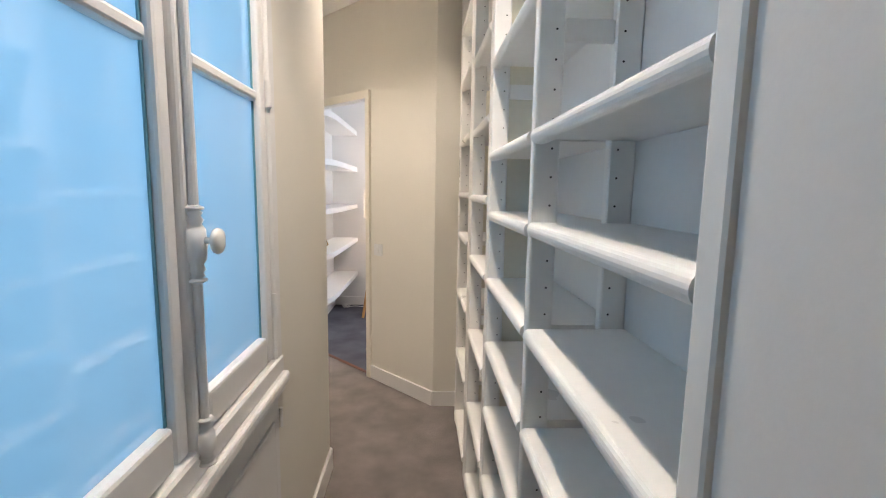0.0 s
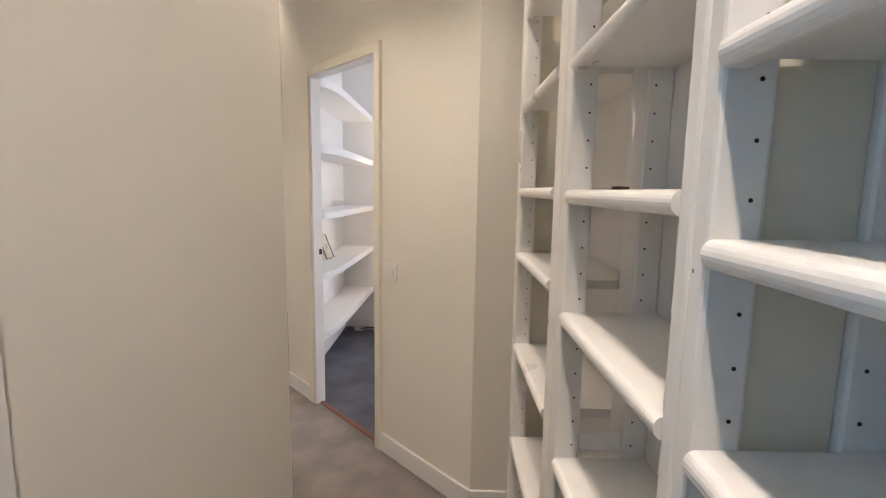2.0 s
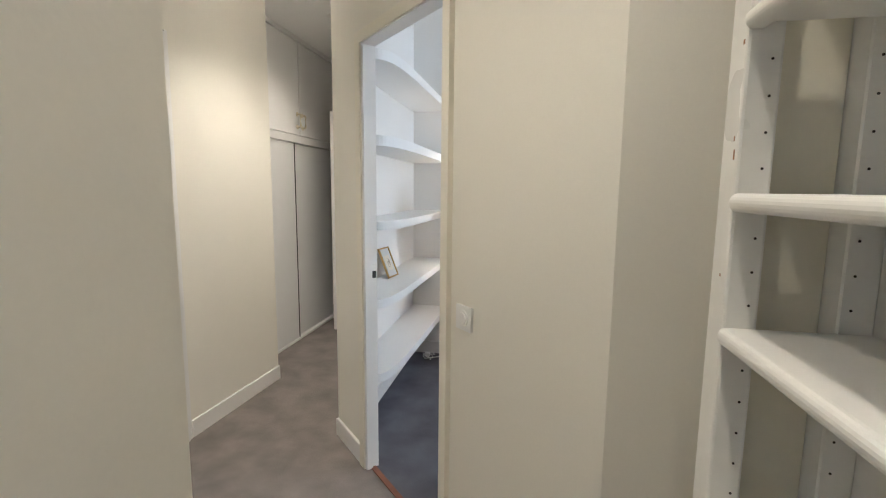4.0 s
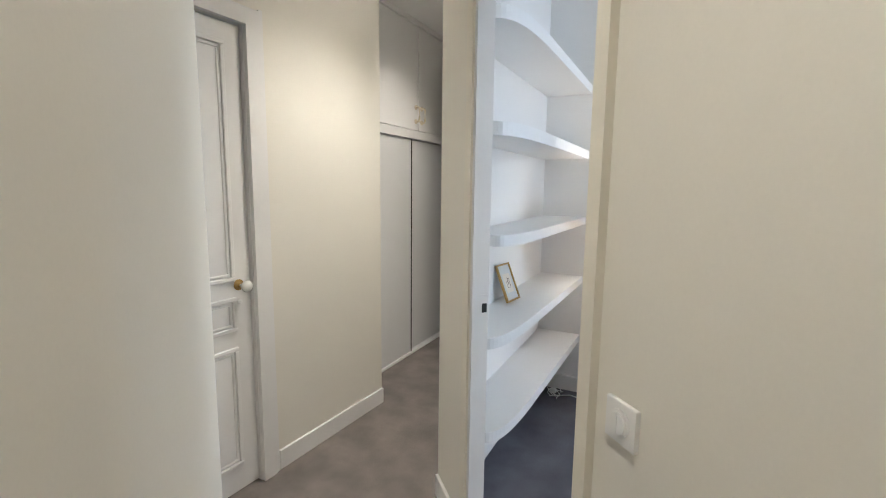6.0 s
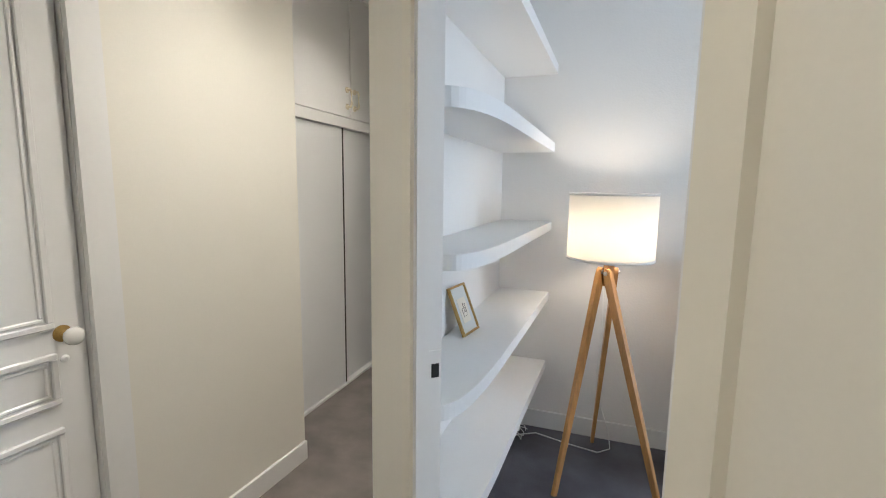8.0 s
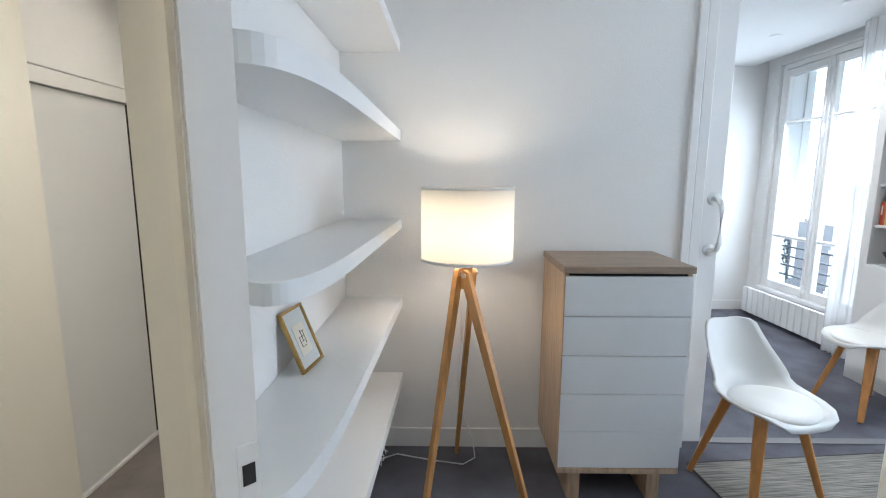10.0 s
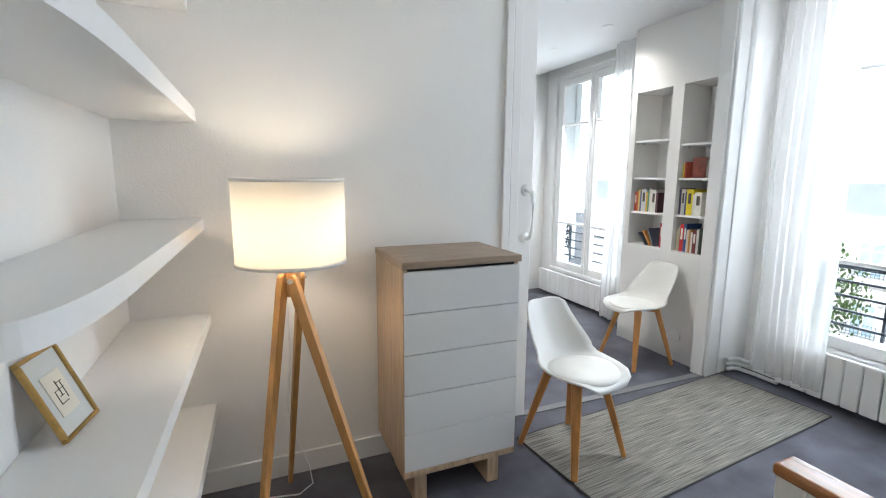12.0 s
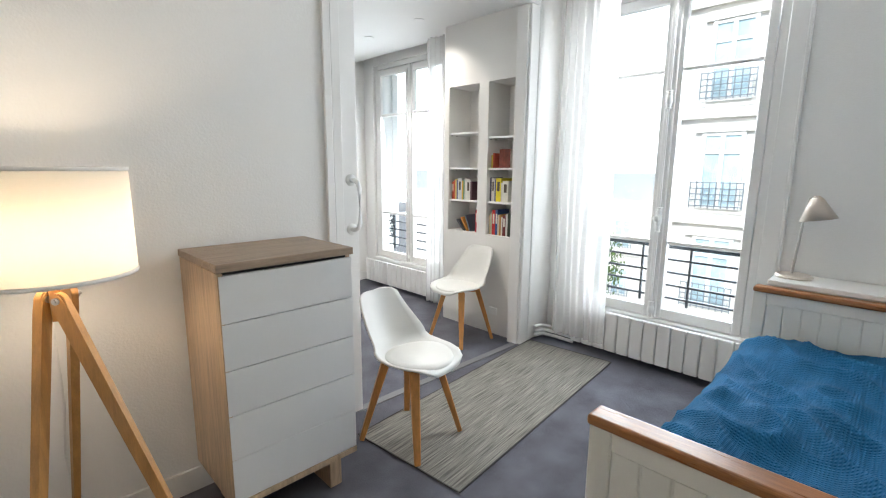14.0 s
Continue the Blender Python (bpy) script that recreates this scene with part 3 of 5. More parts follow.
ang = math.degrees(math.atan2(HU.y, HU.x))
dm = pose(*hall(3.02, -0.012), 0.008, 0, 0, ang)
hd = thing("door_1", "closed white panelled door with a porcelain knob", "door", dm, kind="structure")
part("leaf", box(0.02, 0.735, 0.0, 0.04, 0, 2.005, bevel=0.003), GLOSS, hd)
panel_leaf(hd, 0.74, 2.0, [(0.10, 0.655, 0.955, 1.93), (0.10, 0.655, 0.735, 0.885), (0.10, 0.655, 0.12, 0.665)], GLOSS)
kb = part("knob", turned([(0.006, 0), (0.006, 0.03), (0.018, 0.034), (0.026, 0.046), (0.024, 0.06), (0.012, 0.068)], Matrix.Translation((0.675, -0.006, 0.935)) @ Matrix.Rotation(radians(90), 4, "X"), 18), CHINA, hd, "white porcelain knob", smooth=True)
part("rose", turned([(0.024, 0), (0.024, 0.004), (0.012, 0.010), (0.008, 0.016)], Matrix.Translation((0.675, 0.001, 0.935)) @ Matrix.Rotation(radians(90), 4, "X"), 18), BRASS, kb, "brass rose")
part("escutcheon", turned([(0.012, 0), (0.012, 0.004), (0.006, 0.008)], Matrix.Translation((0.675, 0.001, 0.86)) @ Matrix.Rotation(radians(90), 4, "X"), 14), GLOSS, hd)
b = hbox(3.76, 3.83, 0.0, 0.024, 0, 2.09, bevel=0.006)
hbox(3.832, 3.85, 0.0, 0.016, 0, 2.10, bm=b, bevel=0.004)
hbox(2.95, 3.02, 0.0, 0.024, 0, 2.09, bm=b, bevel=0.006)
hbox(3.02, 3.76, 0.0, 0.024, 2.02, 2.09, bm=b, bevel=0.006)
structure("trim_hall_door", b, GLOSS, "white moulded casing of the hall door", "door casing")
structure("trim_hall_door_lining", hbox(3.757, 3.768, -0.12, 0.004, 0, 2.03), GLOSS, "white lining of the hall door", "door lining")

XW = -2.05
wr = thing("wardrobe", "built-in white wardrobe with sliding doors and top cupboards", "wardrobe")
part("side", box(XW - 0.42, XW, 4.68, 4.70, 0, H1), GLOSS, wr)
part("back", box(XW - 0.44, XW - 0.42, 4.68, 6.5, 0, H1), GLOSS, wr)
part("track", box(XW - 0.06, XW + 0.006, 4.70, 6.5, 1.735, 1.80, bevel=0.003), GLOSS, wr)
part("floor_track", box(XW - 0.06, XW + 0.004, 4.70, 6.5, 0.0, 0.018, bevel=0.002), GLOSS, wr)
part("cornice", box(XW - 0.03, XW + 0.012, 4.70, 6.5, 2.585, H1), GLOSS, wr)
part("sliding_door", box(XW - 0.026, XW - 0.008, 4.70, 5.50, 0.02, 1.732, bevel=0.002), DRAWER, wr)
part("sliding_door", box(XW - 0.052, XW - 0.034, 5.44, 6.30, 0.02, 1.732, bevel=0.002), DRAWER, wr)
# Black strip stands in for the shade in the gap between both doors.
part("gap_shade", box(XW - 0.030, XW - 0.006, 5.50, 5.512, 0.02, 1.732), DARK, wr, "black strip painted as shade in the gap between sliding doors")
for y0, y1, hy in ((4.702, 5.595, 5.555), (5.605, 6.49, 5.645)):
    ud = part("top_door", box(XW - 0.018, XW, y0, y1, 1.805, 2.58, bevel=0.003), GLOSS, wr)
    b = tube([(XW, hy, 1.87), (XW + 0.028, hy, 1.872), (XW + 0.034, hy, 1.885), (XW + 0.034, hy, 1.965), (XW + 0.028, hy, 1.978), (XW, hy, 1.98)], 0.008, 10)
    for z in (1.872, 1.978):
        rod((XW, hy, z), (XW + 0.006, hy, z), 0.018, n=14, bm=b)
    part("handle", b, HANDLE, ud, "ivory bow handle")
fm = pose(-1.86, 5.80, 0.01, 0, 0, 20)
fd = thing("door_2", "white panelled door standing ajar at the hall's end", "door", fm, kind="structure")
part("leaf", box(0, 0.72, 0, 0.04, 0, 2.03, bevel=0.003), GLOSS, fd)
panel_leaf(fd, 0.72, 2.0, [(0.10, 0.62, 1.05, 1.92), (0.10, 0.62, 0.80, 0.95), (0.10, 0.62, 0.12, 0.70)], GLOSS)
part("handle", tube([(0.05, 0.0, 1.02), (0.05, -0.05, 1.02), (0.055, -0.055, 1.02), (0.15, -0.055, 1.02)], 0.008), BRASS, fd, "brass lever handle")
part("coat_hook", tube([(0.10, 0.0, 1.58), (0.10, -0.05, 1.56), (0.10, -0.06, 1.60)], 0.006), STEEL, fd, "metal coat hook")

# ---- bedroom shelves behind the doorway ----
def shelf_outline(cut, out):
    pts = [(-0.984, YB - 0.002), (-0.984, 4.095), (-0.845, 3.948 + cut)]
    for k in range(13):
        a = k / 12
        c0, c1, c2, c3 = Vector((-0.822, 3.942 + cut)), Vector((-0.765 + out, 3.945 + cut)), Vector((-0.742 + out, 4.06 + cut)), Vector((-0.732 + out * 0.8, 4.36))
        p = c0 * (1 - a) ** 3 + c1 * 3 * a * (1 - a) ** 2 + c2 * 3 * a * a * (1 - a) + c3 * a ** 3
        pts.append((p.x, p.y))
    return pts + [(-0.704, YB - 0.002)]


for z, th, cut, out in ((2.005, 0.05, 0.0, 0.02), (1.606, 0.05, -0.01, 0.026), (1.187, 0.045, 0.085, 0.0), (0.798, 0.045, 0.0, 0.0), (0.402, 0.045, 0.02, 0.0)):
    sh = thing("wall_shelf", "deep white wall shelf with a rounded front corner", "shelf", group="shelves in the bedroom recess")
    part("board", slab(shelf_outline(cut, out), z - th, z, bevel=0.0015), SHELFWHITE, sh)
    if z < 0.5:
        part("batten", box(-0.985, -0.967, 4.14, YB - 0.03, z - th - 0.10, z - th), SHELFWHITE, sh)
# ---- framed drawing, leaning ----
fr = thing("picture_frame", "small gilt frame with a line drawing, leaning back", "picture frame", pose(-0.897, 4.555, 0.801, -22, 0, 82))
W, HH, T = 0.140, 0.195, 0.009
for x0, x1, z0, z1 in ((-W / 2, W / 2, 0, T), (-W / 2, W / 2, HH - T, HH), (-W / 2, -W / 2 + T, T, HH - T), (W / 2 - T, W / 2, T, HH - T)):
    part("frame_bar", box(x0, x1, -0.007, 0.007, z0, z1, bevel=0.002), BRASS, fr, "gilt bar")
PAPER = mat("drawing paper", (0.72, 0.68, 0.58), 0.8, var=0.04, scale=20, fine=200, bump=0.03)
part("mount", box(-W / 2 + T, W / 2 - T, 0.0, 0.004, T, HH - T), mat("grey mount", (0.60, 0.62, 0.60), 0.6, var=0.03), fr, "pale mount")
part("drawing", box(-0.034, 0.034, -0.0025, -0.0005, 0.045, 0.142), PAPER, fr, "cream sheet")
INK = mat("ink line", (0.10, 0.08, 0.06), 0.8, var=0.1, bump=0)
b = bmesh.new()
for x0, x1, z0, z1 in ((-0.018, 0.016, 0.10, 0.1015), (-0.018, -0.0165, 0.07, 0.10), (-0.018, 0.010, 0.069, 0.0705), (0.012, 0.0135, 0.075, 0.115), (-0.004, 0.020, 0.115, 0.1165), (-0.002, 0.0, 0.085, 0.122), (-0.01, 0.006, 0.085, 0.0865)):
    box(x0, x1, -0.0042, -0.003, z0, z1, bm=b)
part("ink_lines", b, INK, fr, "thin dark pen lines")


# ---- tripod floor lamp ----
def shade_cloth():
    m = bpy.data.materials.new("white lamp shade cloth")
    m.use_nodes = True
    nt = m.node_tree
    nt.nodes.remove(nt.nodes["Principled BSDF"])
    d, t, mix, n, bp = (nt.nodes.new("ShaderNode" + k) for k in ("BsdfDiffuse", "BsdfTranslucent", "MixShader", "TexNoise", "Bump"))
    n.inputs["Scale"].default_value = 350
    bp.inputs["Strength"].default_value = 0.15
    d.inputs[0].default_value, t.inputs[0].default_value = (0.86, 0.85, 0.82, 1), (0.88, 0.84, 0.77, 1)
    nt.links.new(n.outputs[0], bp.inputs["Height"])
    nt.links.new(bp.outputs[0], d.inputs["Normal"])
    mix.inputs[0].default_value = 0.58
    nt.links.new(d.outputs[0], mix.inputs[1])
    nt.links.new(t.outputs[0], mix.inputs[2])
    nt.links.new(mix.outputs[0], nt.nodes["Material Output"].inputs[0])
    return m


LX, LY = -0.400, 5.06
fl = thing("floor_lamp", "lit tripod floor lamp with honey wood legs and white drum shade", "floor lamp", pose(LX, LY, 0))
RS = 0.1875
shade = part("shade", turned([(RS, 1.056), (RS, 1.346), (RS - 0.0015, 1.346), (RS - 0.0015, 1.056)], n=64, close=True), shade_cloth(), fl, "white cloth drum shade", smooth=True)
for z in (1.053, 1.338):
    part("hem", turned([(RS + 0.0005, z), (RS + 0.002, z), (RS + 0.002, z + 0.011), (RS + 0.0005, z + 0.011)], n=64, close=True), mat("shade hem", (0.80, 0.79, 0.76), 0.8), shade, "stitched hem", smooth=True)
part("bulb", turned([(0.012, 1.10), (0.014, 1.13), (0.028, 1.16), (0.030, 1.18), (0.02, 1.2), (0.004, 1.21)], n=16), mat("lamp glass", (0.85, 0.82, 0.75), 0.3, trans=1.0, bump=0), fl, "frosted bulb", smooth=True)
part("shade_carrier", tube([(-RS, 0, 1.10), (RS, 0, 1.10)], 0.002, 6), STEEL, fl)
part("socket", rod((0, 0, 1.0), (0, 0, 1.10), 0.016, n=16), PLASTIC, fl)
part("hub", slab([(0.027 * math.cos(a), 0.027 * math.sin(a)) for a in [math.pi / 6 + k * math.pi / 3 for k in range(6)]], 0.930, 1.050, bevel=0.004), BEECH, fl, "six-sided wooden hub")
for tx, ty in ((-0.175, -0.235), (-0.03, 0.295), (0.262, -0.235)):
    out = Vector((tx, ty, 0)).normalized()
    side = Vector((-out.y, out.x, 0))
    top, tip = out * 0.020 + side * -0.030 + Vector((0, 0, 0.992)), Vector((tx, ty, 0.004))
    up = (top - tip).normalized()
    flat = side.cross(up).normalized()
    rows = []
    for along, hw, ht in [(0.0, 0.0145, 0.0085), (0.55, 0.018, 0.0105), (0.97, 0.0205, 0.0115)] + [(1.0, 0.021, 0.0115)]:
        c = tip.lerp(top, along)
        rows.append([c + flat * (hw * i) + side * (ht * j) for i, j in ((-1, -1), (1, -1), (1, 1), (-1, 1))])
    for k in range(1, 6):
        a = k * math.pi / 11
        c = top + up * (0.021 * math.sin(a))
        rows.append([c + flat * (0.021 * math.cos(a) * i) + side * (0.0115 * j) for i, j in ((-1, -1), (1, -1), (1, 1), (-1, 1))])
    bb = bmesh.new()
    rings = [[bb.verts.new(v) for v in row] for row in rows]
    for p, q in zip(rings, rings[1:]):
        for k in range(4):
            bb.faces.new((p[k], p[(k + 1) % 4], q[(k + 1) % 4], q[k]))
    bb.faces.new(rings[0])
    bb.faces.new(rings[-1])
    bmesh.ops.bevel(bb, geom=[e for e in bb.edges if abs((e.verts[0].co - e.verts[1].co).normalized().dot(up)) > 0.7], offset=0.0035, segments=2, affect="EDGES")
    leg = part("leg", bb, BEECH, fl)
    head = rod(top - side * 0.0165, top + side * 0.0145, 0.0098, n=16)
    rod(top - side * 0.0215, top - side * 0.0165, 0.0055, n=6, bm=head)
    part("bolt", head, STEEL, leg, "round steel bolt")
cd = thing("lamp_cord", "thin white lamp cord trailing to the floor", "cable")
part("cord", tube([(LX - 0.02, LY + 0.07, 0.92), (LX - 0.015, LY + 0.16, 0.62), (LX - 0.028, LY + 0.21, 0.42), (LX - 0.02, LY + 0.245, 0.30), (LX + 0.01, LY + 0.26, 0.20), (LX + 0.05, LY + 0.25, 0.09), (LX + 0.06, LY + 0.22, 0.02), (LX + 0.0, LY + 0.19, 0.004), (LX - 0.15, LY + 0.22, 0.004), (LX - 0.33, LY + 0.27, 0.004), (LX - 0.45, LY + 0.20, 0.004)], 0.0032, 6), PLASTIC, cd, smooth=True)
cb = thing("cable_bundle", "tangled white cables on the carpet under the shelves", "cable")
random.seed(5)
pts = []
for k in range(22):
    a = k * 0.9
    pts.append((-0.83 + 0.06 * math.cos(a) * random.uniform(0.5, 1), 5.29 + 0.08 * math.sin(a * 0.8) * random.uniform(0.4, 1), 0.006 + 0.03 * random.random()))
part("cord", tube(pts, 0.0026, 5), PLASTIC, cb, smooth=True)
part("plug", box(-0.86, -0.82, 5.31, 5.34, 0.0, 0.03, bevel=0.006), PLASTIC, cb, "white plug")

# ---- chest of drawers ----
CX0, CX1, CY0, CY1 = -0.012, 0.503, 4.992, 5.395
ch = thing("chest_of_drawers", "tall chest with white drawers and light oak carcass", "chest of drawers")
part("top", box(CX0 - 0.004, CX1 + 0.004, CY0 - 0.006, CY1, 1.010, 1.038, bevel=0.002), OAKTOP, ch, "greyed oak top")
part("side", box(CX0, CX0 + 0.018, CY0, CY1, 0.165, 1.006, bevel=0.001), OAK, ch)
part("side", box(CX1 - 0.018, CX1, CY0 + 0.016, CY1, 0.165, 1.006, bevel=0.001), OAK, ch)
part("back", box(CX0 + 0.018, CX1 - 0.018, CY1 - 0.01, CY1, 0.165, 1.006), OAK, ch)
part("bottom", box(CX0, CX1, CY0 - 0.004, CY1, 0.142, 0.165, bevel=0.001), OAK, ch)
part("core", box(CX0 + 0.018, CX1 - 0.018, CY0 + 0.02, CY1 - 0.01, 0.170, 1.004), DARK, ch, "shadowed inside")
step = (1.000 - 0.168) / 5
for k in range(5):
    z0 = 0.168 + k * step
    part("drawer", box(CX0 + 0.004, CX1 - 0.001, CY0 - 0.002, CY0 + 0.016, z0, z0 + step - (0.003 if k else 0.0012), bevel=0.0012), DRAWER, ch)
for x in (CX0 + 0.055, CX1 - 0.115):
    part("leg", box(x, x + 0.055, CY0 + 0.03, CY0 + 0.33, 0.0, 0.142, bevel=0.002), OAK, ch)


# ---- shell chairs ----
def chair(m, label):
    c = thing("dining_chair", label, "chair", m, "white shell chairs")
    wraps = (0, 0, 0, 0.0, 0.0, 0.012, 0.045, 0.085, 0.098, 0.088, 0.070, 0.052, 0.040, 0.028, 0.016)
    lifts = (0.006, 0.012, 0.020, 0.028, 0.034, 0.042, 0.052, 0.050, 0.034, 0.018, 0.006, 0, 0, -0.004, -0.006)
    prof = [(0.232, 0.408, 0.10), (0.222, 0.428, 0.155), (0.18, 0.436, 0.195), (0.11, 0.432, 0.222), (0.03, 0.428, 0.235), (-0.05, 0.430, 0.232), (-0.115, 0.442, 0.226), (-0.160, 0.470, 0.220), (-0.190, 0.515, 0.213), (-0.212, 0.57, 0.205), (-0.232, 0.63, 0.190), (-0.250, 0.69, 0.174), (-0.264, 0.740, 0.158), (-0.272, 0.768, 0.135), (-0.276, 0.780, 0.090)]
    b = bmesh.new()
    rows = []
    nu = 14
    for i, (f, z, hw) in enumerate([(0.95 * a, c - 0.006 - 0.042 * max(0, k - 6) / 8, 0.875 * h) for k, (a, c, h) in enumerate(prof)]):
        row = []
        for k in range(nu + 1):
            u = -1 + 2 * k / nu
            lift = lifts[i] * abs(u) ** 2.6
            wrap = wraps[i] * abs(u) ** 2.2
            dip = -0.012 * (1 - abs(u)) * (1 if i >= 13 else 0)
            row.append(b.verts.new((hw * u, -(f + wrap), z + lift + dip)))
        rows.append(row)
    for p, q in zip(rows, rows[1:]):
        for k in range(nu):
            b.faces.new((p[k], p[k + 1], q[k + 1], q[k]))
    bmesh.ops.recalc_face_normals(b, faces=b.faces[:])
    bmesh.ops.solidify(b, geom=b.faces[:], thickness=0.008)
    part("shell", b, SHELL, c, "moulded white shell", smooth=True)
    b = bmesh.new()
    rings = []
    for s, z in ((0.2, 0.449), (0.75, 0.450), (0.93, 0.447), (1.0, 0.439), (0.985, 0.430)):
        rings.append([b.verts.new((0.180 * s * math.cos(a), -0.045 + 0.170 * s * math.sin(a), z + 0.010 * abs(math.cos(a)) ** 3 * s)) for a in [2 * math.pi * k / 32 for k in range(32)]])
    for p, q in zip(rings, rings[1:]):
        for k in range(32):
            b.faces.new((p[k], p[(k + 1) % 32], q[(k + 1) % 32], q[k]))
    b.faces.new(rings[0])
    part("cushion", b, CUSHION, c, "padded white seat", smooth=True)
    for sx in (-1, 1):
        for sy in (-1, 1):
            top, tip = Vector((0.088 * sx, 0.088 * sy, 0.412)), Vector((0.178 * sx, 0.178 * sy, 0.001))
            d = top - tip
            bb = box(-0.019, 0.019, -0.015, 0.015, -d.length / 2, d.length / 2, bevel=0.004)
            for v in bb.verts:
                g = 0.78 if v.co.z < 0 else 1.3
                v.co.x *= g
                v.co.y *= g
            bmesh.ops.transform(bb, matrix=Matrix.Translation((top + tip) / 2) @ d.to_track_quat("Z", "Y").to_matrix().to_4x4(), verts=bb.verts[:])
            part("leg", bb, BEECH2, c)
    for a in (45, -45):
        part("cross_rail", box(-0.145, 0.145, -0.014, 0.014, 0.388, 0.414, bevel=0.003, m=Matrix.Rotation(radians(a), 4, "Z")), BEECH2, c)
    return c


c1 = chair(pose(0.891, 5.079, 0.006, 0, 0, 10.5), "white shell chair with beech legs on the striped rug")
c2 = copy_thing(c1, pose(2.078, 5.852, 0, 0, 0, -91))
c2["label"] = "white shell chair with beech legs under book niches"

# ---- rug ----
def rug_cloth():
    m = mat("flat-woven rug", (0.30, 0.29, 0.26), 0.9, var=0.3, scale=6, fine=300, bump=0.5, spec=0.1)
    nt = m.node_tree
    tc, mp, n, r = (nt.nodes.new("ShaderNode" + k) for k in ("TexCoord", "Mapping", "TexNoise", "ValToRGB"))
    mp.inputs["Scale"].default_value = (4.5, 190, 1)
    n.inputs["Scale"].default_value, n.inputs["Detail"].default_value = 1.0, 3
    nt.links.new(tc.outputs["Object"], mp.inputs[0])
    nt.links.new(mp.outputs[0], n.inputs[0])
    nt.links.new(n.outputs[0], r.inputs[0])
    e = r.color_ramp.elements
    e[0].position, e[0].color = 0.32, (0.095, 0.09, 0.082, 1)
    e[1].position, e[1].color = 0.66, (0.31, 0.295, 0.26, 1)
    nt.links.new(r.outputs[0], nt.nodes["Principled BSDF"].inputs["Base Color"])
    return m


rg = thing("rug", "grey flat-woven striped runner rug with dark edge", "rug", pose(1.60, 5.03, 0.0, 0, 0, 5.4))
part("cloth", box(-0.87, 0.87, -0.325, 0.325, 0.001, 0.006), rug_cloth(), rg)
EDGING = mat("rug edging", (0.06, 0.058, 0.055), 0.9, var=0.2)
for y in (-0.329, 0.329):
    part("edging", box(-0.874, 0.874, y - 0.004, y + 0.004, 0.001, 0.008, bevel=0.002), EDGING, rg, "dark stitched edging")
for x in (-0.874, 0.874):
    part("edging", box(x - 0.004, x + 0.004, -0.325, 0.325, 0.001, 0.008, bevel=0.002), EDGING, rg, "dark stitched edging")

# ---- sliding door ----
sd = thing("door_3", "white sliding door half out of its wall pocket", "door", kind="structure")
part("leaf", box(0.20, 0.858, 5.459, 5.496, 0.008, 2.46, bevel=0.003), GLOSS, sd)
b = tube([(0.815, 5.459, 1.035), (0.815, 5.425, 1.035), (0.820, 5.405, 1.045), (0.826, 5.398, 1.075), (0.826, 5.398, 1.245), (0.820, 5.405, 1.275), (0.815, 5.425, 1.287), (0.815, 5.459, 1.287)], 0.0125, 12)
for z in (1.035, 1.287):
    rod((0.815, 5.4595, z), (0.815, 5.453, z), 0.030, n=20, bm=b)
part("pull_handle", b, PLASTIC, sd, "white tubular pull handle", smooth=True)
b = box(0.648, 0.690, YB - 0.016, YB, 0, 2.52, bevel=0.005)
box(0.692, 0.742, YB - 0.010, YB, 0, 2.52, bm=b, bevel=0.003)
structure("trim_sliding_door", b, GLOSS, "white casing beside the sliding door", "door casing")
b = box(2.285, 2.36, 5.455, 5.548, 0, 2.47, bevel=0.004)
box(2.30, 2.40, 5.435, 5.457, 0, 2.6, bm=b, bevel=0.006)
box(2.41, 2.47, 5.440, 5.460, 0, TOP, bm=b, bevel=0.008)
structure("trim_opening", b, GLOSS, "white moulded jamb of the wide opening", "door casing")


# ---- street windows, radiators, curtains ----
def clear_glass():
    m = bpy.data.materials.new("clear glass")
    m.use_nodes = True
    nt = m.node_tree
    nt.nodes.remove(nt.nodes["Principled BSDF"])
    t, g, mix, fr, pw = (nt.nodes.new("ShaderNode" + k) for k in ("BsdfTransparent", "BsdfGlossy", "MixShader", "LayerWeight", "MapRange"))
    pw.inputs["From Min"].default_value, pw.inputs["To Min"].default_value, pw.inputs["To Max"].default_value = 0.35, 0.02, 0.22
    t.inputs[0].default_value = (0.94, 0.97, 0.98, 1)
    g.inputs["Roughness"].default_value = 0.01
    nt.links.new(fr.outputs["Facing"], pw.inputs[0])
    nt.links.new(pw.outputs[0], mix.inputs[0])
    nt.links.new(t.outputs[0], mix.inputs[1])
    nt.links.new(g.outputs[0], mix.inputs[2])
    nt.links.new(mix.outputs[0], nt.nodes["Material Output"].inputs[0])
    return m


GLASS = clear_glass()


